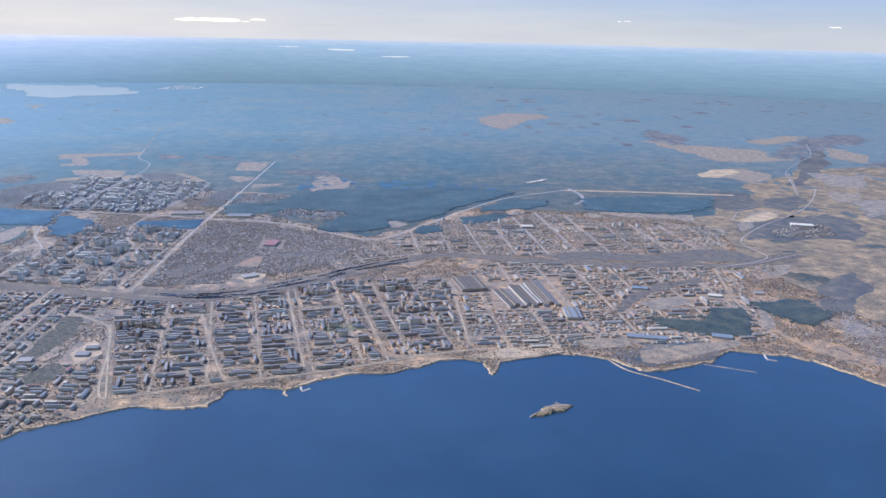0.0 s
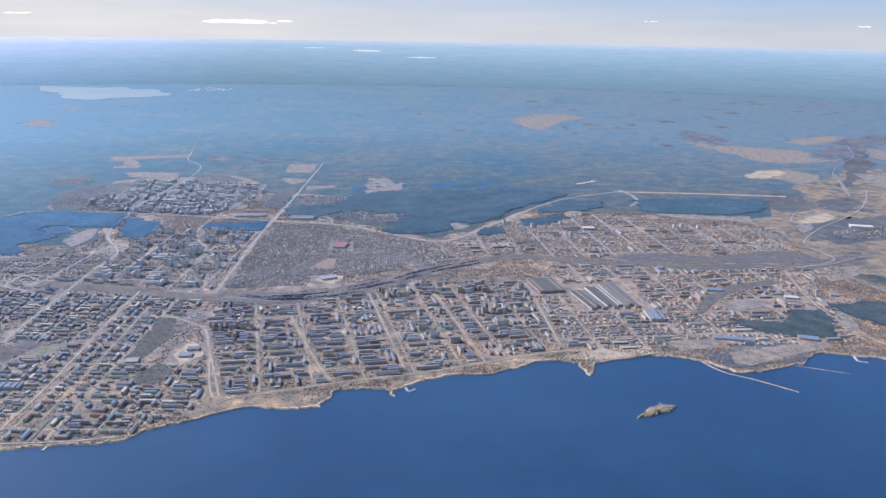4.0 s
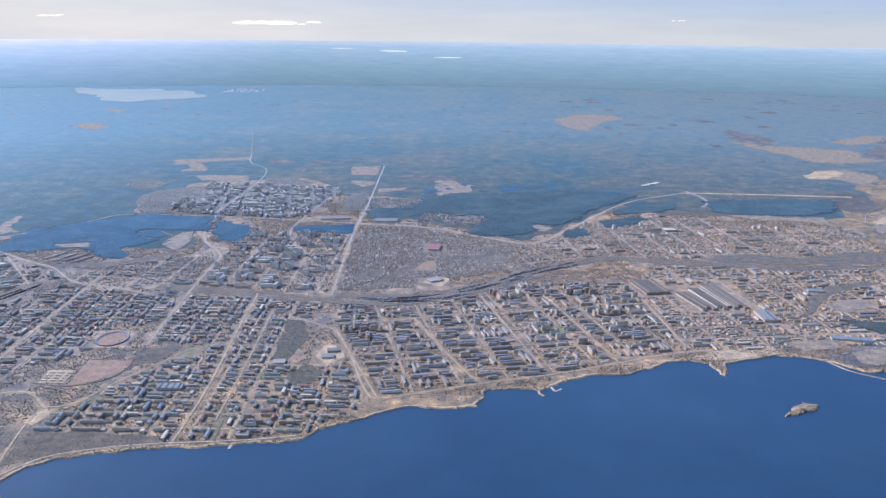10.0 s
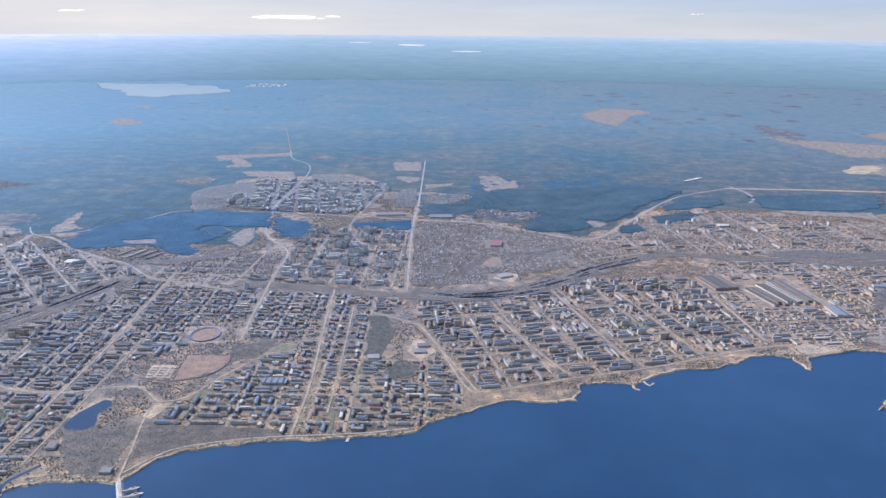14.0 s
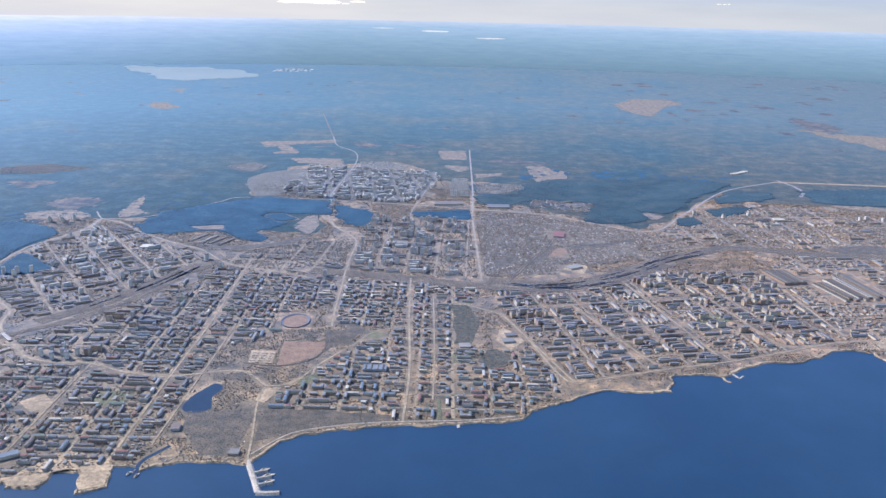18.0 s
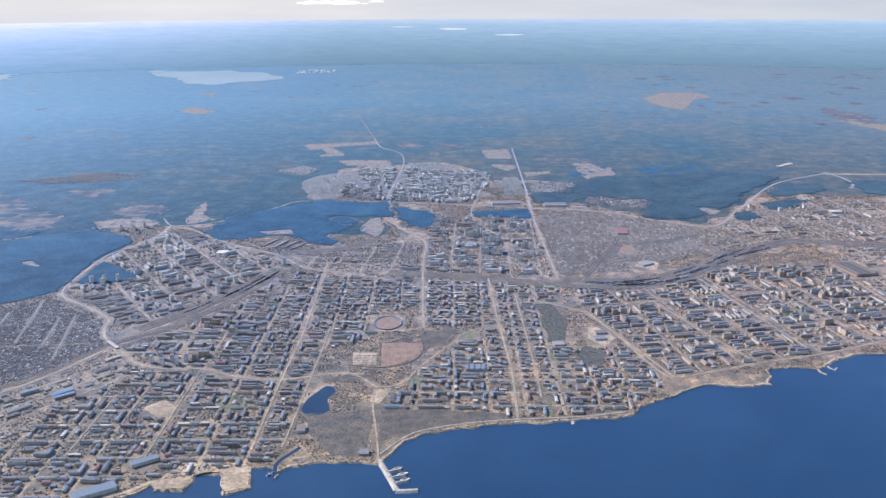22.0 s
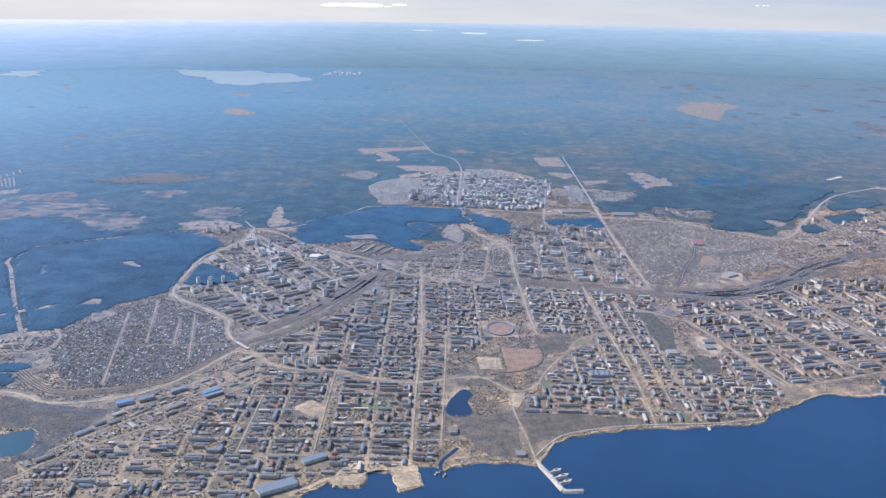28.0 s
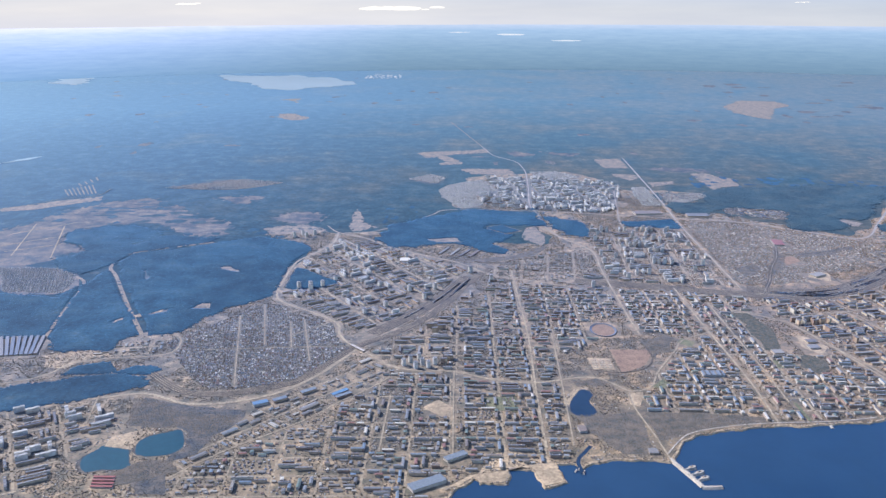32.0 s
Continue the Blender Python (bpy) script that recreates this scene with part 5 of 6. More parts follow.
def district(outline, turn, block, street, mix, seed, pitch, skip=0.0, lanes=True, ring=False):
    """Street blocks of a district: a grid of lanes at an angle, each block filled with rows of its building kinds."""
    rng = np.random.default_rng(seed)
    cx, cy = sum(p[0] for p in outline) / len(outline), sum(p[1] for p in outline) / len(outline)
    c, s = math.cos(radians(turn)), math.sin(radians(turn))
    local = [((x - cx) * c + (y - cy) * s, -(x - cx) * s + (y - cy) * c) for x, y in outline]
    lo, hi = np.min(local, 0), np.max(local, 0)
    verts, faces = [], []

    def lane(u0, v0, u1, v1, w):
        n = max(1, int(math.hypot(u1 - u0, v1 - v0) / 8))
        for k in range(n):
            ua, va = u0 + (u1 - u0) * k / n, v0 + (v1 - v0) * k / n
            ub, vb = u0 + (u1 - u0) * (k + 1) / n, v0 + (v1 - v0) * (k + 1) / n
            um, vm = (ua + ub) / 2, (va + vb) / 2
            X, Y = cx + um * c - vm * s, cy + um * s + vm * c
            ix, iy = int((X - X0) / CELL), int((Y - Y0) / CELL)
            if not inside(um, vm, local) or not (0 <= ix < NX and 0 <= iy < NY) or not land[iy, ix]:
                continue
            du, dv = (ub - ua), (vb - va)
            d = math.hypot(du, dv)
            nu, nv = -dv / d * w / 2, du / d * w / 2
            f = len(verts)
            for uu, vv in ((ua - nu, va - nv), (ub - nu, vb - nv), (ub + nu, vb + nv), (ua + nu, va + nv)):
                verts.append((cx + uu * c - vv * s, cy + uu * s + vv * c, 0.075))
            faces.append((f, f + 1, f + 2, f + 3))
            stamp([Vector((X, Y, 0)), Vector((cx + ua * c - va * s, cy + ua * s + va * c, 0)), Vector(((X + cx + ua * c - va * s) / 2, (Y + cy + ua * s + va * c) / 2, 0))], w / 2)

    us = np.arange(lo[0], hi[0], block[0] + street)
    vs_ = np.arange(lo[1], hi[1], block[1] + street)
    if lanes:
        for u in us:
            lane(u, lo[1], u, hi[1], street * rng.uniform(0.6, 1.1))
        for v in vs_:
            lane(lo[0], v, hi[0], v, street * rng.uniform(0.5, 1.0))
        if verts:
            tagged(mesh_object("street_grid", verts, faces, STREET), "narrow pale streets between the blocks", "road", kind="structure")
    names, weights = list(mix), np.array(list(mix.values()), float)
    weights = weights / weights.sum()
    for u in us:
        for v in vs_:
            main = rng.choice(names, p=weights)
            # corner buildings with wings along both of their streets
            for east_of, north_of, spin in ((0, 0, 0), (1, 0, 90), (1, 1, 180), (0, 1, 270)) if ring else ():
                i = int(rng.integers(len(SETS["court"])))
                a, b, _ = SETS["court"][i]
                ea, eb = (a, b) if spin % 180 == 0 else (b, a)
                uu = u + (block[0] + street * 0.2 - ea / 2 if east_of else street * 0.8 + ea / 2)
                vv = v + (block[1] + street * 0.2 - eb / 2 if north_of else street * 0.8 + eb / 2)
                if rng.uniform() < 0.75 and inside(uu, vv, local):
                    put("court", i, cx + uu * c - vv * s, cy + uu * s + vv * c, turn + spin)
            # rows that line the streets on all four sides of the block
            for across, q in (((False, street * 0.62), (False, block[1] - 2.9), (True, street * 0.62), (True, block[0] - 2.9)) if ring else ()):
                spot, end = street * 0.5 + 3.2 * across, (block[1] if across else block[0]) - 3.2 * across
                while spot < end:
                    what = "downtown" if rng.uniform() < 0.8 else "slab"
                    i = int(rng.integers(len(SETS[what])))
                    a, b, _ = SETS[what][i]
                    p, off = spot + a / 2, q + b / 2
                    uu, vv = (u + off, v + p) if across else (u + p, v + off)
                    if inside(uu, vv, local) and put(what, i, cx + uu * c - vv * s, cy + uu * s + vv * c, turn + (90 if across else 0)):
                        spot += a + rng.choice([0.25, 0.4, 1.8])
                    else:
                        spot += 1.2
            # loosely set buildings of both directions in the yards
            for _ in range(int(block[0] * block[1] * (0.2 if ring else 0.025))):
                what = main if rng.uniform() < 0.5 else rng.choice(names, p=weights)
                i = int(rng.integers(len(SETS[what])))
                uu, vv = u + street + rng.uniform(0, block[0]), v + street + rng.uniform(0, block[1])
                if rng.uniform() > skip and inside(uu, vv, local):
                    put(what, i, cx + uu * c - vv * s, cy + uu * s + vv * c, turn + rng.choice([0, 0, 90]) + rng.normal(0, 1.2))
            if ring:
                continue
            across = rng.uniform() < 0.28
            long, deep = (block[1], block[0]) if across else block
            row = street * 0.5
            while row < deep:
                spot, depth = street * 0.4, 1.5
                while spot < long:
                    what = main if rng.uniform() < 0.7 else rng.choice(names, p=weights)
                    i = int(rng.integers(len(SETS[what])))
                    a, b, _ = SETS[what][i]
                    p, q = spot + a / 2, row + b / 2 + rng.uniform(0, 0.4)
                    uu, vv = (u + q, v + p) if across else (u + p, v + q)
                    if rng.uniform() > skip and inside(uu, vv, local) and put(what, i, cx + uu * c - vv * s, cy + uu * s + vv * c, turn + (90 if across else 0) + rng.normal(0, 0.8)):
                        spot += a + GAP[what] * rng.uniform(0.6, 1.5)
                        depth = max(depth, b)
                    else:
                        spot += 2.0
                row += depth + ROW[what] * rng.uniform(0.8, 1.2)


def cottage_quarter(outline, turn, pitch, seed, which="house", skip=0.12):
    """Small plots set closely in rows, with a cottage on nearly every plot."""
    rng = np.random.default_rng(seed)
    cx, cy = sum(p[0] for p in outline) / len(outline), sum(p[1] for p in outline) / len(outline)
    c, s = math.cos(radians(turn)), math.sin(radians(turn))
    reach = max(math.hypot(x - cx, y - cy) for x, y in outline)
    for row, v in enumerate(np.arange(-reach, reach, pitch[1])):
        for u in np.arange(-reach, reach, pitch[0]):
            uu, vv = u + rng.normal(0, 0.3), v + rng.normal(0, 0.25)
            x, y = cx + uu * c - vv * s, cy + uu * s + vv * c
            ix, iy = int((x - X0) / CELL), int((y - Y0) / CELL)
            if rng.uniform() < skip or not inside(x, y, outline) or not (0 <= ix < NX and 0 <= iy < NY) or taken[iy, ix]:
                continue
            i = int(rng.integers(len(SETS[which])))
            angle = turn + rng.choice([0, 90]) + rng.normal(0, 2)
            plots.append((iy, ix))
            counts[which] = counts.get(which, 0) + 1
            m = pose(x, y, 0.04, 0, 0, angle)
            if (which, i) not in first_made:
                first_made[which, i] = SETS[which][i][2]()
                first_made[which, i].matrix_basis = m
            elif counts[which] <= LIMIT[which] and y < NEAR[which]:
                copy_thing(first_made[which, i], m)
            else:
                counts[which] -= 1
                loose.setdefault((which, i), []).append((x, y, angle))
    for q in plots:
        taken[q] = True
    plots.clear()


plots = []
GAP = {"dacha": 2.2, "pale": 2.4, "slab": 1.3, "tall": 2.4, "tower": 4, "downtown": 0.6, "court": 0.9, "hall": 1.5, "store": 1.0, "house": 0.55}
ROW = {"dacha": 2.0, "pale": 3.2, "slab": 2.1, "tall": 3.4, "tower": 4, "downtown": 1.1, "court": 1.0, "hall": 1.4, "store": 1.1, "house": 0.6}
#        outline, angle, block, street, mix, seed, pitch, share left empty
district([(-160, 562), (18, 577), (70, 640), (30, 730), (-12, 700), (-20, 780), (-2, 890), (-145, 895), (-145, 760), (-72, 760), (-150, 660), (-178, 606)], 0, (27, 21), 2.6, {"downtown": 4, "court": 2, "slab": 1, "store": 2}, 11, (8, 5.2), 0.25, ring=True)
district([(-330, 478), (-248, 500), (-243, 560), (-245, 690), (-190, 740), (-190, 800), (-150, 810), (-155, 890), (-300, 925), (-330, 700)], 1, (30, 24), 2.2, {"slab": 3, "downtown": 2, "store": 1.5, "house": 0.6, "court": 0.5}, 12, (9, 4.6), 0.15, ring=True)
district([(-335, 640), (-400, 655), (-440, 588), (-438, 540), (-420, 470), (-372, 432), (-330, 465)], 1, (30, 22), 2.2, {"slab": 2, "store": 2, "house": 2, "downtown": 2, "court": 0.5}, 21, (7.5, 4.8), 0.1, ring=True)
district([(-600, 462), (-548, 466), (-452, 575), (-402, 648), (-425, 684), (-462, 628), (-500, 590), (-528, 520)], 50, (46, 18), 2.0, {"hall": 2.5, "store": 4}, 28, (7.5, 4.8), 0.06)
district([(-560, 455), (-450, 560), (-440, 540), (-420, 470), (-372, 430), (-420, 385), (-600, 330), (-640, 400)], 3, (32, 24), 2.2, {"house": 3, "store": 3, "slab": 1, "downtown": 1}, 29, (7.5, 4.8), 0.12)
district([(-436, 690), (-400, 720), (-350, 800), (-325, 900), (-325, 640)], 1, (30, 24), 2.2, {"slab": 3, "store": 1.5, "downtown": 1, "tall": 0.5}, 25, (9, 5), 0.08)
district([(-760, 560), (-640, 585), (-630, 530), (-640, 460), (-700, 380), (-820, 420)], 30, (36, 28), 2.6, {"pale": 3, "slab": 3, "store": 0.6}, 20, (12, 7), 0.15)
cottage_quarter([(-640, 715), (-602, 775), (-574, 822), (-550, 832), (-525, 803), (-496, 787), (-475, 771), (-461, 724), (-445, 712), (-463, 661), (-492, 625), (-537, 612), (-568, 612), (-591, 640)], 12.5, (2.75, 3.0), 19, skip=0.1)
district([(25, 800), (76, 645), (165, 672), (330, 732), (355, 760), (345, 950), (210, 945), (100, 870), (20, 870)], 12, (40, 33), 2.2, {"slab": 7, "tall": 0.6, "downtown": 1, "store": 1}, 13, (13, 4.9), 0.05)
district([(345, 745), (420, 750), (500, 760), (640, 770), (650, 880), (690, 1010), (400, 1030), (345, 950)], 6, (40, 30), 2.6, {"hall": 2, "store": 4, "downtown": 0.6, "slab": 0.5}, 14, (10, 5.5), 0.34)
cottage_quarter([(10, 915), (90, 930), (200, 1000), (240, 1120), (110, 1205), (12, 1230)], 3, (3.0, 3.3), 15, skip=0.2)
district([(-150, 930), (-5, 915), (-5, 1180), (-150, 1170)], -2, (34, 24), 2.2, {"house": 3, "slab": 1.5, "tower": 0.9, "pale": 1.3}, 16, (5.5, 4.2), 0.08)
cottage_quarter(QUARTER_COTTAGES, 20, (3.0, 3.4), 47, "dacha")
cottage_quarter(QUARTER_EDGE, 12, (3.4, 4.0), 48, "dacha")
cottage_quarter(AVENUE_PLOTS, 0, (3.0, 3.6), 49, "dacha")
district(QUARTER, 8, (36, 27), 1.6, {"slab": 1.5, "pale": 6, "tower": 0.4, "store": 0.4}, 17, (8.5, 5), 0.12)
district([(-552, 1040), (-545, 970), (-490, 910), (-552, 880), (-460, 770), (-430, 760), (-325, 960), (-440, 1065), (-520, 1110)], 35, (38, 30), 2.6, {"slab": 5, "pale": 1, "tower": 0.2, "store": 0.8}, 18, (12, 6), 0.1)
district([(380, 1065), (700, 1045), (735, 1240), (580, 1250), (520, 1310), (440, 1320), (330, 1230), (260, 1130), (300, 1070)], 6, (38, 28), 2.4, {"house": 3, "store": 2.5, "hall": 0.5, "slab": 0.7}, 22, (6.5, 4.6), 0.42)
district([(210, 1000), (320, 1070), (260, 1130), (180, 1175), (240, 1120)], 20, (34, 24), 2.2, {"house": 3, "store": 2}, 26, (5.5, 4), 0.4)
district([(-330, 950), (-290, 940), (-160, 905), (-165, 1060), (-250, 1030)], -5, (32, 22), 2.2, {"house": 3, "store": 1.8, "slab": 1}, 23, (5.5, 4.2), 0.1)
district([(12, 1370), (90, 1390), (98, 1430), (-50, 1448), (-37, 1370)], 5, (28, 18), 1.8, {"house": 6}, 24, (3.6, 3), 0.06)
district([(30, 1240), (60, 1280), (180, 1195), (240, 1150), (190, 1185), (100, 1226)], 5, (28, 18), 1.8, {"store": 4}, 27, (6, 4), 0.1)

cottage_quarter(DACHAS, 20, (3.0, 3.0), 31, "dacha")
cottage_quarter(VILLAGE, 10, (3.2, 3.4), 32, "dacha", 0.2)
cottage_quarter(HAMLET, 30, (3.2, 3.4), 33, "dacha")
district(ESTATE, 12, (26, 18), 2, {"store": 2, "house": 2, "slab": 1.5}, 34, (3, 3), 0.15)
cottage_quarter(NORTH_PLOTS, 5, (3.0, 3.4), 40, "dacha")
district(EAST_VILLAGE, 10, (20, 16), 1.6, {"house": 6, "store": 1}, 35, (3, 3), 0.1)
district(FAR_EAST, 30, (30, 20), 2, {"store": 3, "house": 2}, 36, (3, 3), 0.35)
district(NORTH_EAST, 10, (30, 20), 2, {"house": 3}, 37, (3, 3), 0.3)
district([(-860, 630), (-800, 640), (-796, 670), (-860, 690)], 22, (40, 16), 2, {"hall": 3, "store": 2}, 38, (3, 3), 0.1)
district([(-700, 660), (-640, 690), (-635, 730), (-700, 700)], 10, (26, 16), 2, {"store": 3, "house": 2}, 39, (3, 3), 0.3)

# the rest of each kind, beyond those that stand alone
joined = {}
for (which, i), spots in loose.items():
    proto = first_made[which, i]
    for source in [o for o in proto.children if o.name.split(".")[0] in ("body", "wing", "roof")]:
        co = np.array([v.co for v in source.data.vertices])
        polys = [list(p.vertices) for p in source.data.polygons]
        verts, faces = joined.setdefault((which, "roof" if source.name.startswith("roof") else "walls", ROWS[source.data.materials[0]]), ([], []))
        for x, y, turn in spots:
            c, s = math.cos(radians(turn)), math.sin(radians(turn))
            f = len(verts)
            verts += np.stack([x + co[:, 0] * c - co[:, 1] * s, y + co[:, 0] * s + co[:, 1] * c, co[:, 2] + 0.04], -1).tolist()
            faces += [[f + k for k in p] for p in polys]
MANY = {"slab": "far rows of panel apartment blocks", "downtown": "far rows of plastered town buildings", "court": "far rows of courtyard buildings", "store": "far low sheds and warehouses",
        "house": "dense quarter of small wooden cottages", "hall": "far industrial halls", "tall": "far high apartment blocks", "pale": "far pale apartment blocks", "dacha": "far pale country cottages", "tower": "far apartment towers"}
for (which, piece, mat), (verts, faces) in joined.items():
    tagged(mesh_object("distant_" + piece, verts, faces, mat), MANY[which] + (", their roofs" if piece == "roof" else ", their walls"), "buildings", kind="stuff")

# a far white village beside the large lake
rng = np.random.default_rng(8)
verts, faces = [], []
for _ in range(46):
    x, y, a, h = rng.uniform(-800, -645), rng.uniform(3690, 3890), rng.uniform(2, 5), rng.uniform(0.4, 1.2)
    f = len(verts)
    verts += [(x + sx * a, y + sy * 9, z) for z in (0, h) for sx, sy in ((-1, -1), (1, -1), (1, 1), (-1, 1))]
    faces += [(f + 4, f + 5, f + 6, f + 7), (f, f + 1, f + 5, f + 4), (f + 1, f + 2, f + 6, f + 5), (f + 2, f + 3, f + 7, f + 6), (f + 3, f, f + 4, f + 7)]
tagged(mesh_object("distant_village", verts, faces, PALE_ROW), "far white village beside a lake", "buildings", kind="stuff")

# ---- bare trees in the town ----
rng = np.random.default_rng(77)
wild = region(DACHAS) | (gy > 1390)
free = np.argwhere(land & ~taken & ~wild)
pick = rng.permutation(len(free))[:150000]
px = X0 + (free[pick, 1] + rng.uniform(0, 1, len(pick))) * CELL
py = Y0 + (free[pick, 0] + rng.uniform(0, 1, len(pick))) * CELL
keep = np.array([noise.noise((x * 0.02, y * 0.02, 0)) > -0.2 for x, y in zip(px, py)])
px, py = px[keep], py[keep]
n = len(px)
r, h = rng.uniform(0.4, 0.9, n), rng.uniform(0.35, 0.95, n)
verts = np.zeros((n, 6, 3))
for k in range(4):
    a = rng.uniform(0, 6.28, n) * 0.3 + k * math.pi / 2
    verts[:, k] = np.stack([px + r * np.cos(a), py + r * np.sin(a), h * rng.uniform(0.4, 0.7, n)], -1)
verts[:, 4] = np.stack([px, py, h], -1)
verts[:, 5] = np.stack([px, py, np.full(n, 0.05)], -1)
tri = np.array([[k, (k + 1) % 4, 4] for k in range(4)] + [[(k + 1) % 4, k, 5] for k in range(4)])
mesh_faces = (np.arange(n)[:, None, None] * 6 + tri[None]).reshape(-1, 3)
tagged(mesh_object("bare_trees", verts.reshape(-1, 3), mesh_faces.tolist(), BARE, smooth=True), "leafless brown spring trees among the houses", "trees", kind="stuff")


# ---- sheds and small outbuildings in the yards ----
spare = rng.permutation(len(free))[:18000]
verts, faces = [], []
for q in spare:
    x, y = X0 + (free[q, 1] + 0.5) * CELL, Y0 + (free[q, 0] + 0.5) * CELL
    a_, b_, h_, turn = rng.uniform(0.5, 1.7), rng.uniform(0.4, 0.8), rng.uniform(0.35, 0.6), rng.uniform(-0.25, 0.25) + (1.57 if rng.uniform() < 0.4 else 0)
    cs_, sn_ = math.cos(turn), math.sin(turn)
    f = len(verts)
    for z_ in (0.05, h_):
        for u, v in ((-a_, -b_), (a_, -b_), (a_, b_), (-a_, b_)):
            verts.append((x + (u * cs_ - v * sn_) / 2, y + (u * sn_ + v * cs_) / 2, z_ + (0.12 if z_ > 0.1 and v > 0 else 0)))
    faces += [(f + 4, f + 5, f + 6, f + 7), (f, f + 1, f + 5, f + 4), (f + 1, f + 2, f + 6, f + 5), (f + 2, f + 3, f + 7, f + 6), (f + 3, f, f + 4, f + 7)]
tagged(mesh_object("yard_sheds", verts, faces, COTTAGE_ROW), "small sheds and outbuildings in the yards", "sheds", kind="stuff")


# ---- landmarks ----
def plate(bm, outline, z0, z1):
    lo = [bm.verts.new((x, y, z0)) for x, y in outline]
    hi = [bm.verts.new((x, y, z1)) for x, y in outline]
    bm.faces.new(hi)
    for i in range(len(lo)):
        j = (i + 1) % len(lo)
        bm.faces.new((lo[i], lo[j], hi[j], hi[i]))


# rocky islet
ISLET = [(389, 612), (398, 625), (410, 632), (411, 638), (415, 633), (422, 631), (415, 623), (404, 617)]
edge = ragged(ISLET + ISLET[:1], 3, 2.5)[:-1]
bm = bmesh.new()
mid = Vector((406, 625, 0))
rings = []
for scale, z in ((1.12, -1.2), (1.0, 0.1), (0.8, 0.7), (0.45, 1.1)):
    rings.append([bm.verts.new((mid.x + (x - mid.x) * scale, mid.y + (y - mid.y) * scale, z + 0.3 * noise.noise((x, y, z)))) for x, y in edge])
for a, b in zip(rings, rings[1:]):
    for i in range(len(edge)):
        j = (i + 1) % len(edge)
        bm.faces.new((a[i], a[j], b[j], b[i]))
bm.faces.new(rings[-1])
bmesh.ops.recalc_face_normals(bm, faces=bm.faces)
tagged(part("islet", bm, TAN), "small tan rocky islet in the lake", "island", kind="structure")


def mole(name, line, width, high, mat, label):
    """A long low bank of stone that stands in the water."""
    ob = strip(name, line, width, -1.0, mat, step=4, thick=0.12 + high)
    return tagged(ob, label, "breakwater")


mole("breakwater", [(468, 728), (481, 701), (505, 682), (529, 660)], 1.1, 0.25, SAND, "long narrow stone breakwater running out from the shore")
mole("breakwater", [(544, 717), (566, 708), (589, 698)], 0.7, 0.12, SAND, "thin low stone breakwater running out from the shore")
mole("breakwater", [(612, 738), (610, 726), (617, 723)], 1.2, 0.4, CONCRETE, "short hooked harbour mole")
mole("breakwater", [(204, 660), (203, 650), (207, 646)], 1.6, 0.4, SAND, "small hooked jetty of stone")
mole("breakwater", [(214, 664), (217, 655), (222, 660)], 1.4, 0.4, CONCRETE, "small hooked jetty of stone")
mole("small_pier", [(-25, 566), (-26, 556)], 1.6, 0.5, CONCRETE, "short pale pier on the promenade")


def port_pier():
    ob = new("pier")
    ob.location = (-171, 500, 0)
    made = []
    for name, line, width in (("deck", [(-171, 503), (-160, 476), (-156, 465)], 1.9), ("deck", [(-157, 464.2), (-150, 464.2), (-142, 465)], 2.0),
                              ("jetty", [(-165, 487), (-155, 491)], 1.2), ("jetty", [(-161.5, 480), (-151, 484)], 1.2), ("jetty", [(-158.5, 473), (-149, 477)], 1.2)):
        leg = strip(name, [(x + 171, y - 500) for x, y in line], width, -1.2, CONCRETE, step=3, thick=1.7)
        leg.parent = ob
    return tagged(ob, "long angled concrete pier with three side jetties", "pier")


port_pier()


def boat(x, y, turn, long, high):
    bm = bmesh.new()
    plan = [(-long / 2, -long * 0.11), (long * 0.3, -long * 0.12), (long / 2, 0), (long * 0.3, long * 0.12), (-long / 2, long * 0.11)]
    plate(bm, plan, -0.2, 0.5)
    ob = part("boat", bm, WHITE_ROOF)
    bm = bmesh.new()
    box(bm, -long * 0.12, 0, 0.5, long * 0.45, long * 0.16, high)
    cabin = part("cabin", bm, WALL, ob)
    bm = bmesh.new()
    box(bm, -long * 0.12, 0, 0.5 + high, long * 0.2, long * 0.1, high * 0.6)
    part("wheelhouse", bm, SLATE_BLUE, cabin)
    ob.matrix_basis = pose(x, y, -0.8, 0, 0, turn)
    return tagged(ob, "white passenger boat moored at a jetty", "boat", "moored boats")


for x, y, turn, long in ((-157, 492.5, 22, 7), (-153, 485.5, 22, 8), (-151, 478.5, 22, 7), (-243, 487, 70, 5), (-240, 482, 75, 6), (-246, 484, 70, 5), (-299, 466, 95, 6)):
    boat(x, y, turn, long, 0.6)


SEATS = painted("stand_seats", [(0.11, 0.125, 0.17)], False)


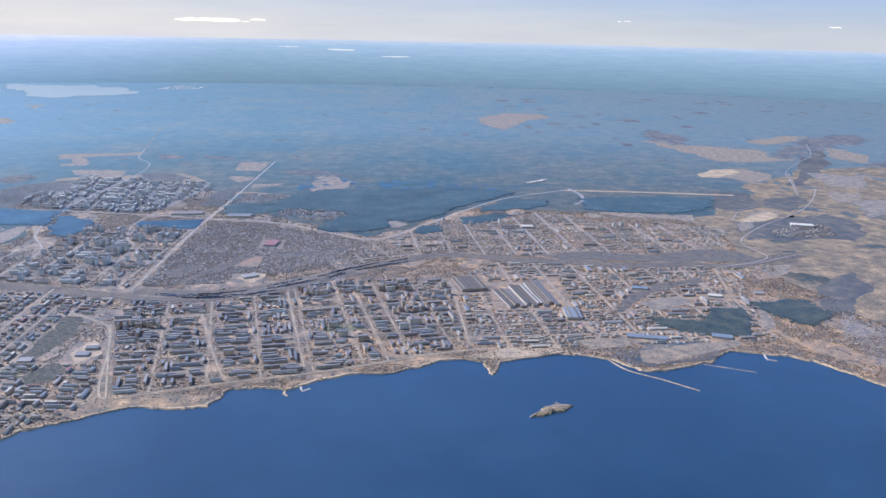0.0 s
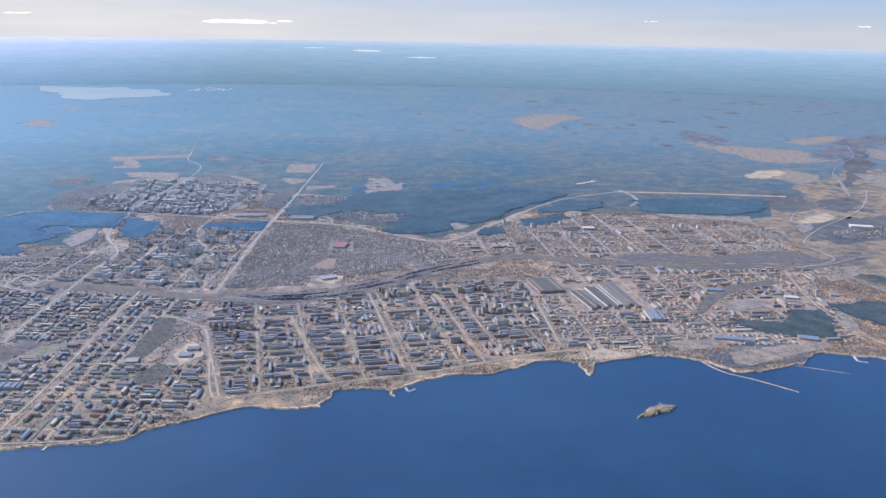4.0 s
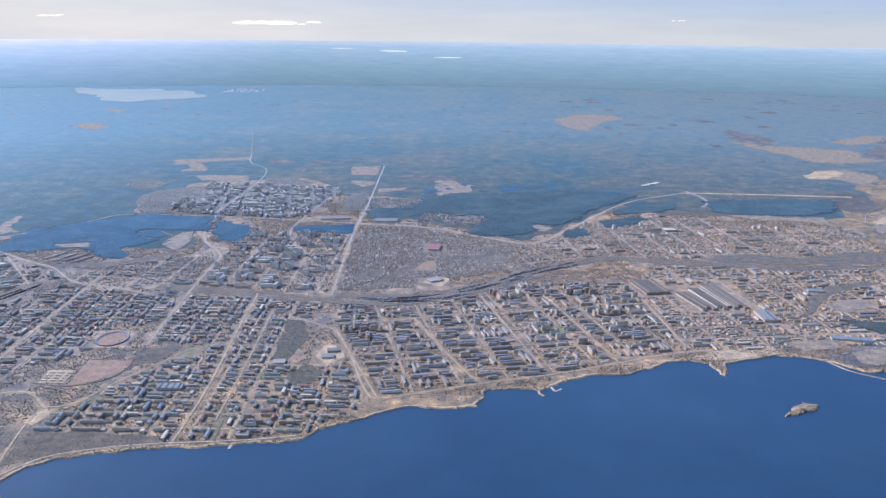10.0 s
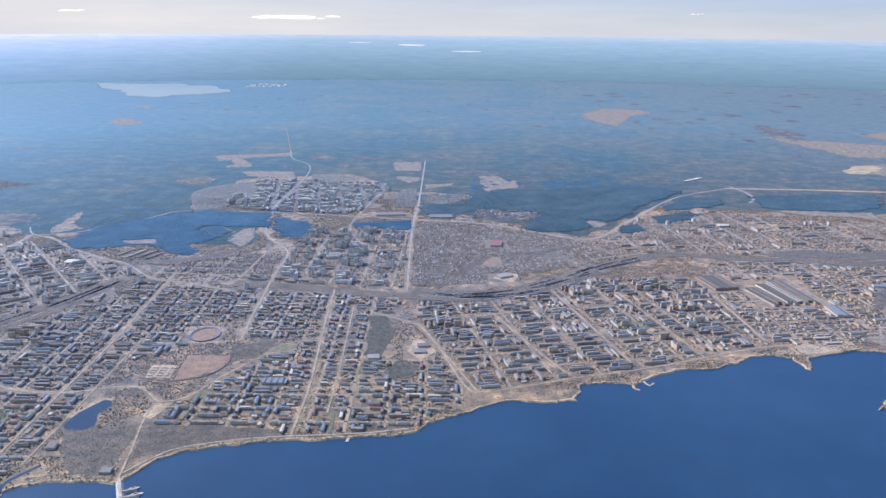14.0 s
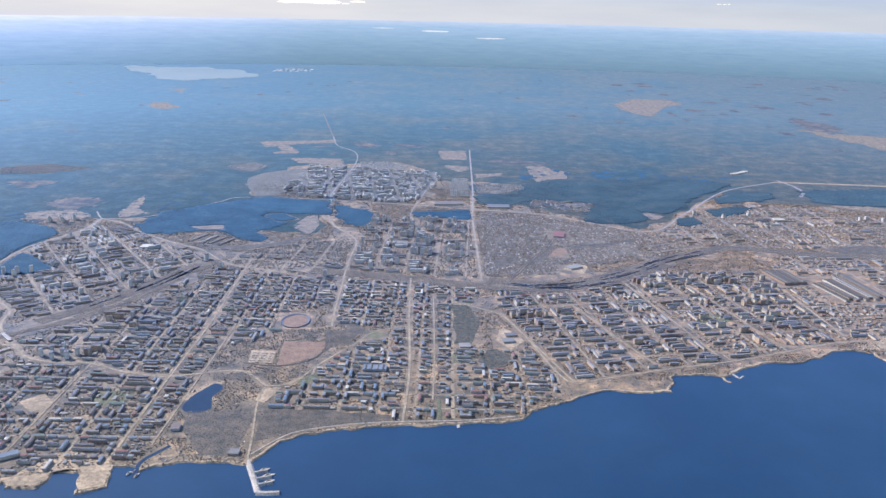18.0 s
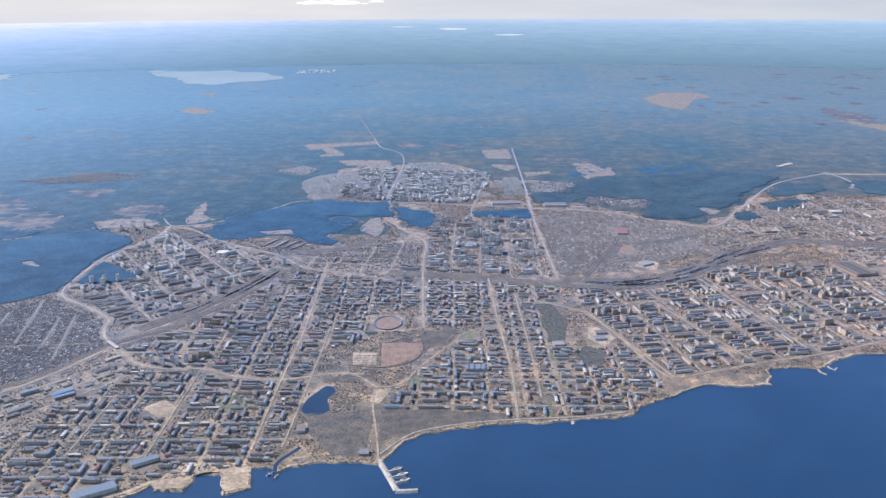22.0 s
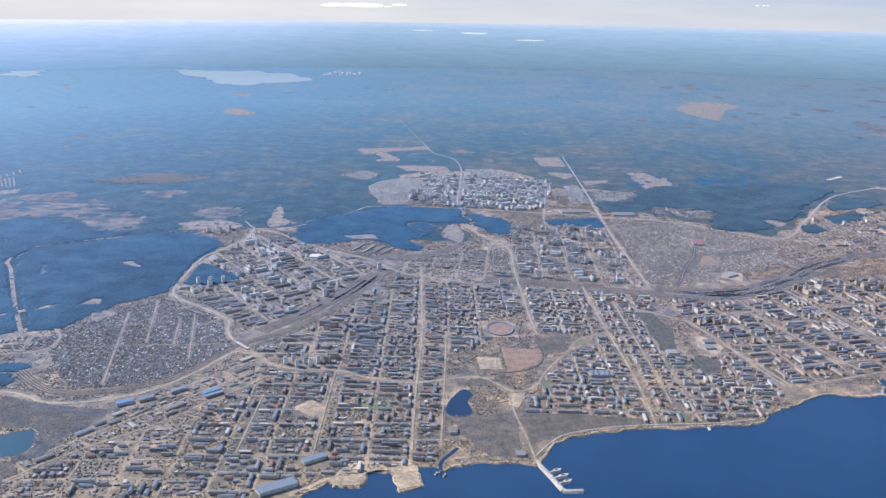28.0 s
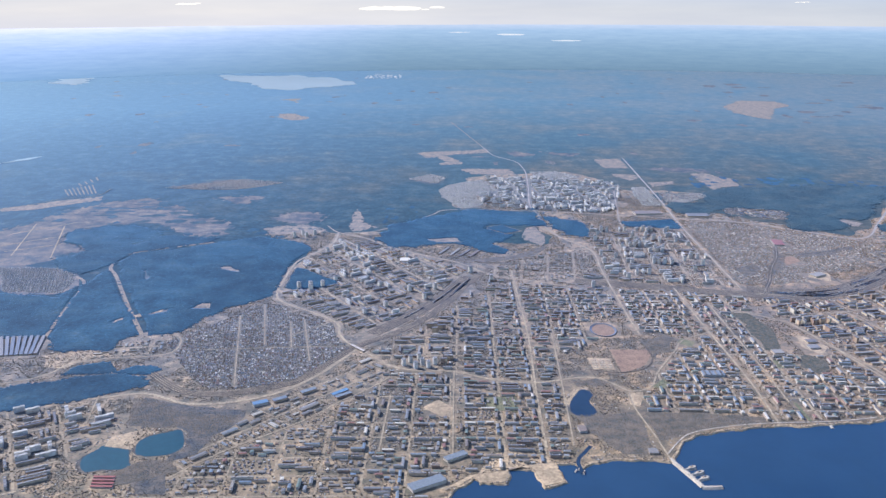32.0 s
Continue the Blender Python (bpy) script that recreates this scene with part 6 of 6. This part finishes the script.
def stadium():
    """An oval of banked stands round a clay track and pitch."""
    ob = new("stadium")
    ob.location = (-184, 764, 0.05)
    n = 40

    def ring(r, z):
        return [((10.5 + r) * math.cos(2 * math.pi * i / n), (15 + r) * math.sin(2 * math.pi * i / n), z) for i in range(n)]
    for name, levels, mat, label in (("stand", ((1.5, 0.25), (3.4, 1.0), (3.6, 1.0), (3.8, 0)), SEATS, "banked stand with grey-blue seats"),
                                     ("running_track", ((-10, 0.12), (1.5, 0.12)), CLAY, "reddish running track")):
        verts, faces = [], []
        for r, z in levels:
            verts += ring(r, z)
        for k in range(len(levels) - 1):
            faces += [(k * n + i, (k + 1) * n + i, (k + 1) * n + (i + 1) % n, k * n + (i + 1) % n) for i in range(n)]
        piece = mesh_object(name, verts, faces, mat, ob)
        tagged(piece, label)
    pitch_ob = mesh_object("pitch", [(x * 5, y * 9, 0.2) for x, y in ((-1, -1), (1, -1), (1, 1), (-1, 1))], [(0, 1, 2, 3)], CLAY, ob)
    for x in (-11.5, 11.5):
        for y in (-14, 14):
            bm = bmesh.new()
            box(bm, x, y, 0, 0.35, 0.35, 5)
            part("floodlight_mast", bm, CONCRETE, ob)
    return tagged(ob, "oval stadium with grey-blue stands and a reddish pitch", "stadium")


stadium()


SKYLIGHT = painted("skylight_glass", [(0.085, 0.082, 0.08), (0.065, 0.063, 0.064), (0.15, 0.142, 0.135)], False, most=0.05)


def big_hall(corners, high, roof, label, bays=0, name="factory_hall"):
    """A large works hall on four corners, with raised skylights along its roof."""
    (xa, ya), (xb, yb), (xc, yc), (xd, yd) = corners
    cx, cy = (xa + xb + xc + xd) / 4, (ya + yb + yc + yd) / 4
    long = math.hypot((xd + xc - xa - xb) / 2, (yd + yc - ya - yb) / 2)
    wide = math.hypot((xb + xc - xa - xd) / 2, (yb + yc - ya - yd) / 2)
    turn = math.degrees(math.atan2((yd + yc - ya - yb), (xd + xc - xa - xb)))
    ob = new(name)
    bm = bmesh.new()
    box(bm, 0, 0, 0, long, wide, high)
    part("body", bm, WALL, ob)
    bm = bmesh.new()
    box(bm, 0, 0, high, long + 0.3, wide + 0.3, 0.25)
    part("roof", bm, roof, ob)
    for k in range(bays):
        bm = bmesh.new()
        gable(bm, 0, (k + 0.5 - bays / 2) * wide / bays, high + 0.25, long * 0.94, wide / bays * 0.3, 0.5)
        part("skylight", bm, SKYLIGHT, ob)
    ob.matrix_basis = pose(cx, cy, 0.05, 0, 0, turn)
    return tagged(ob, label, "factory hall", "large halls")


LONG_HALL = "very long grey factory hall with rows of skylights"
big_hall([(346, 953), (368, 963), (381, 918), (352, 905)], 2.6, WORKS_ROOF, LONG_HALL, 4)
for k in range(9):
    back, front, part_of = k / 9, k / 9, 0.085
    x0, y0, x1, y1 = 386 + 55 * back, 912 + 44 * back - 4 * (k % 3), 399 + 53 * front, 856 + 9 * front + 5 * (k % 2)
    big_hall([(x0, y0), (x0 + 55 * part_of, y0 + 44 * part_of), (x1 + 53 * part_of, y1 + 9 * part_of), (x1, y1)], 2.0 + 0.5 * (k % 2), HALL if k in (2, 5, 8) else WORKS_ROOF, LONG_HALL, 1)
big_hall([(453, 850), (465, 858), (467, 825), (451, 821)], 2.4, HALL, "pale-roofed works hall beside long factory sheds", 2)
big_hall([(542, 930), (558, 934), (556, 925), (540, 921)], 1.5, SLATE_BLUE, "works hall with a dull blue sheet roof", 0, "blue_hall")
big_hall([(618, 904), (632, 907), (630, 900), (616, 897)], 1.5, WHITE_ROOF, "white-roofed depot hall near the shore woods", 0, "depot_hall")
big_hall([(672, 916), (681, 918), (679, 909), (670, 907)], 1.5, HALL, "wide hall with a dull grey roof", 0, "red_hall")
big_hall([(499, 777), (537, 780), (535, 772), (498, 770)], 1.5, SLATE_BLUE, "very long low shed behind the shore", 0, "shore_shed")
big_hall([(452, 1216), (468, 1223), (468, 1212), (453, 1205)], 2.6, WHITE_ROOF, "pale boiler hall at the foot of a smokestack", 0, "boiler_hall")
for k in range(5):
    x, y = 504 + 8 * k, 1574 + 7 * k
    big_hall([(x, y), (x + 9, y + 3), (x + 8, y - 3 - 4 * (k % 2)), (x - 1, y - 7)], 1.2, WHITE_ROOF, "low white shed of a lone farm in the woods", 0, "farm_shed")
big_hall([(581, 785), (598, 780), (596, 772), (578, 776)], 1.5, SLATE_BLUE, "long shed beside a shore wood", 0, "shore_shed")
big_hall([(-372, 457), (-347, 471), (-343, 463), (-366, 449)], 2.6, SLATE_BLUE, "long port shed with a slate-blue roof", 0, "port_shed")
big_hall([(-450, 601), (-438, 613), (-435, 610), (-447, 598)], 2.0, BLUE_ROOF, "long hall with a bright blue roof", 0, "blue_hall")
big_hall([(-446, 596), (-434, 607), (-432, 604), (-443, 593)], 2.0, SLATE_BLUE, "long hall with a greenish roof", 0, "works_hall")
big_hall([(-516, 581), (-505, 588), (-502, 583), (-513, 576)], 2.4, BLUE_ROOF, "hall with a blue roof beside the loop road", 0, "blue_hall")
big_hall([(-500, 588), (-490, 596), (-487, 592), (-497, 584)], 2.2, SLATE_BLUE, "hall with a slate-blue roof", 0, "works_hall")
big_hall([(-478, 604), (-468, 614), (-465, 611), (-475, 600)], 2.2, SLATE_BLUE, "hall with a slate-blue roof", 0, "works_hall")
big_hall([(-58, 1281), (-15, 1290), (-13, 1272), (-56, 1263)], 2.2, HALL, "wide grey shopping hall beside the avenue", 0, "shopping_hall")
big_hall([(26, 1268), (60, 1277), (60, 1256), (26, 1250)], 2.2, HALL, "wide grey shopping hall beside the avenue", 0, "shopping_hall")
big_hall([(20, 740), (30, 743), (31, 736), (21, 733)], 1.6, HALL, "low hall with a wide flat roof", 0, "market_hall")
big_hall([(17, 726), (27, 729), (28, 721), (18, 718)], 1.6, HALL, "low hall with a wide flat roof", 0, "market_hall")
big_hall([(107, 1092), (114, 1118), (128, 1116), (121, 1090)], 2.2, RED_ROOF, "wide hall with a red roof among cottages", 0, "red_hall")
big_hall([(107, 958), (122, 968), (128, 958), (113, 948)], 1.8, HALL, "low depot shed on a sandy yard", 0, "depot_shed")
big_hall([(-346, 495), (-331, 507), (-328, 502), (-342, 490)], 2.2, SLATE_BLUE, "long port shed with a slate-blue roof", 0, "port_shed")
big_hall([(-237, 549), (-231, 550), (-230, 541), (-236, 540)], 1.8, HALL, "large public hall beside a park pond", 0, "public_hall")
big_hall([(-186, 515), (-179, 515), (-179, 508), (-186, 508)], 1.6, HALL, "low boat station by the pier", 0, "boat_station")
for k in range(8):
    t = k / 7
    big_hall([(-818 + 43 * t, 723 + 5 * t), (-815 + 43 * t, 724 + 5 * t), (-789 + 31 * t, 676 + 6 * t), (-792 + 31 * t, 675 + 6 * t)], 1.2, GARAGE_ROOF, "long low garage row with a dark roof", 0, "garage_row")
big_hall([(-24, 712), (-14, 715), (-13, 706), (-23, 703)], 1.8, HALL, "low hall with a brown roof", 0, "market_hall")
big_hall([(-107, 660), (-87, 662), (-87, 652), (-107, 650)], 1.9, SLATE_BLUE, "large downtown hall with a ribbed grey roof", 4, "market_hall")
big_hall([(857, 1244), (887, 1254), (884, 1242), (854, 1232)], 3, WHITE_ROOF, "white hall on open ground outside the town", 0, "warehouse_hall")
for (xa, ya), (xb, yb) in (((-371, 1037), (-358, 1070)), ((-356, 1029), (-343, 1064)), ((-343, 1027), (-328, 1059)), ((-329, 1025), (-316, 1054))):
    big_hall([(xa, ya), (xa + 2.5, ya - 1.5), (xb + 2.5, yb - 1.5), (xb, yb)], 1.0, HALL, "long low garage row with a pale roof", 0, "garage_row")
big_hall([(-422, 999), (-408, 999), (-409, 1013), (-421, 1013)], 1.8, WHITE_ROOF, "white-roofed warehouse beside the highway", 0, "warehouse_hall")
for k in range(4):
    big_hall([(-604 + k * 1.0, 462 - k * 4.2), (-588 + k * 1.0, 464 - k * 4.2), (-588 + k * 1.0, 462 - k * 4.2), (-604 + k * 1.0, 460 - k * 4.2)], 1.0, RED_ROOF, "long low garage row with a red roof", 0, "garage_row")


def tower_row(spots, turn, make_index):
    """Pale point towers that stand apart from the rest."""
    for x, y in spots:
        key = ("tower", make_index)
        m = pose(x, y, 0.05, 0, 0, turn)
        if key in first_made:
            copy_thing(first_made[key], m)


tower_row([(-390, 668), (-384, 676), (-378, 662), (-372, 670), (-366, 664), (-360, 672), (-376, 682)], 20, 0)
tower_row([(-536, 890), (-522, 893), (-508, 897)], 30, 1)
tower_row([(-588, 1118), (-577, 1128), (-570, 1118), (-560, 1132)], 30, 1)
tower_row([(-300, 925), (-175, 905), (-100, 1095), (-92, 1085), (-84, 1098), (-76, 1080)], 5, 1)


def train(line, first, count):
    """A standing freight train, wagon by wagon along its track."""
    ob = new("freight_train")
    ob.location = (line[first].x, line[first].y, 0.3)
    for k in range(count):
        at, ahead = line[first + k], line[first + k + 1]
        bm = bmesh.new()
        box(bm, 0, 0, 0, 2.6, 0.68, 0.8)
        piece = part("wagon", bm, WAGON, ob)
        piece.matrix_basis = pose(at.x - line[first].x, at.y - line[first].y, 0, 0, 0, math.degrees(math.atan2(ahead.y - at.y, ahead.x - at.x)))
    return tagged(ob, "standing freight train of covered wagons", "train", "freight trains")


rng = np.random.default_rng(41)
EAST_YARD = [(300, 1044), (231, 990), (181, 942), (126, 899), (76, 884), (20, 890)]
WEST_YARD = [(-328, 930), (-358, 858), (-395, 788), (-430, 742)]
for yard, half, trains in ((EAST_YARD, 9.5, 30), (WEST_YARD, 5.5, 12)):
    for _ in range(trains):
        off = rng.choice(np.arange(-half, half + 0.1, 1.6))
        base = smooth_line(yard, 2.85)
        side_line = []
        for a, b in zip(base, base[1:]):
            way = (b - a).normalized()
            side_line.append(a + Vector((-way.y, way.x, 0)) * off)
        count = int(rng.integers(8, 16))
        train(side_line, int(rng.integers(0, len(side_line) - count - 2)), count)


def parked_truck(m):
    """A small delivery truck: box and cab."""
    ob = new("parked_truck")
    for name, x, a, b, c_, mat_of in (("cargo_box", -0.35, 1.5, 0.62, 0.72, WHITE_ROOF), ("cab", 0.72, 0.5, 0.58, 0.5, SLATE_BLUE), ("chassis", 0, 2.0, 0.5, 0.12, RAIL)):
        bm = bmesh.new()
        box(bm, x, 0, 0.14 if name != "chassis" else 0.02, a, b, c_)
        part(name, bm, mat_of, ob)
    ob.matrix_basis = m
    return tagged(ob, "white delivery truck parked in a row on a yard", "truck", "parked trucks")


first_truck = parked_truck(pose(-207, 668, 0.24, 0, 0, 88))
for k in range(1, 40):
    if k % 10 not in (3, 7):
        copy_thing(first_truck, pose(-207 + (k % 10) * 1.9, 668 + (k // 10) * 5.4, 0.24, 0, 0, 88))


# low bright clouds over the horizon
def cloud(azimuth, width, lift, thick, far=4550):
    a = radians(azimuth)
    rng_c = np.random.default_rng(int(abs(azimuth) * 10) + int(width))
    bm = bmesh.new()
    for k in range(max(3, int(width / 9))):
        off, r = rng_c.normal(0, width / 4.2), thick * rng_c.uniform(0.35, 0.8)
        centre = Vector((far * math.sin(a) + off * math.cos(a), far * math.cos(a) - off * math.sin(a), 300 + lift + rng_c.uniform(-0.25, 0.4) * thick))
        ball = bmesh.ops.create_icosphere(bm, subdivisions=2, radius=1)
        for v in ball["verts"]:
            q = v.co * (1 + 0.25 * noise.noise(v.co * 2.2 + Vector((k, 0, 0))))
            side = Vector((math.cos(a), -math.sin(a), 0)) * q.x * r * 3.4
            v.co = centre + side + Vector((math.sin(a), math.cos(a), 0)) * q.y * r + Vector((0, 0, max(q.z, -0.35) * r * 0.62))
    for f in bm.faces:
        f.smooth = True
    return tagged(part("cloud", bm, CLOUD_GLOW), "small bright flat cloud low over the horizon", "cloud", kind="structure")



def road_bridge():
    """A road bridge over the railway."""
    ob = new("road_bridge")
    ob.location = (-440, 706, 0)
    for name, x, y, z, a, b, c_, mat in (("deck", 0, 0, 1.2, 22, 4, 0.4, CONCRETE), ("parapet", 0, 1.9, 1.6, 22, 0.2, 0.35, CONCRETE), ("parapet", 0, -1.9, 1.6, 22, 0.2, 0.35, CONCRETE),
                                         ("pillar", -6, 0, 0.1, 0.8, 3, 1.1, CONCRETE), ("pillar", 0, 0, 0.1, 0.8, 3, 1.1, CONCRETE), ("pillar", 6, 0, 0.1, 0.8, 3, 1.1, CONCRETE)):
        bm = bmesh.new()
        box(bm, x, y, z, a, b, c_)
        part(name, bm, mat, ob)
    ob.rotation_euler.z = radians(-46)
    return tagged(ob, "concrete road bridge across the railway cutting", "bridge")


road_bridge()
cloud(-9.3, 420, -12, 17, 4480)
cloud(-22.5, 110, 14, 9)
cloud(29.0, 70, 7, 5)
cloud(17.0, 60, 20, 4)


def smokestack(x, y, high):
    """A tapered brick stack with a ringed head."""
    ob = new("smokestack")
    ob.location = (x, y, 0.05)
    for name, levels, mat in (("shaft", ((0.9, 0), (0.55, high)), CONCRETE), ("head_ring", ((0.56, high - 0.8), (0.75, high - 0.7), (0.75, high + 0.1), (0.4, high + 0.1)), RED_ROOF)):
        verts = [(r * math.cos(k * math.pi / 6), r * math.sin(k * math.pi / 6), z) for r, z in levels for k in range(12)]
        faces = [(q * 12 + k, q * 12 + (k + 1) % 12, q * 12 + 12 + (k + 1) % 12, q * 12 + 12 + k) for q in range(len(levels) - 1) for k in range(12)]
        mesh_object(name, verts, faces, mat, ob)
    return tagged(ob, "tall pale smokestack of a heating plant", "chimney")


smokestack(472, 1208, 14)
tower_row([(588, 1226), (600, 1232), (622, 1224)], 5, 2)
tower_row([(381, 1225), (342, 1245), (424, 1240)], 10, 2)
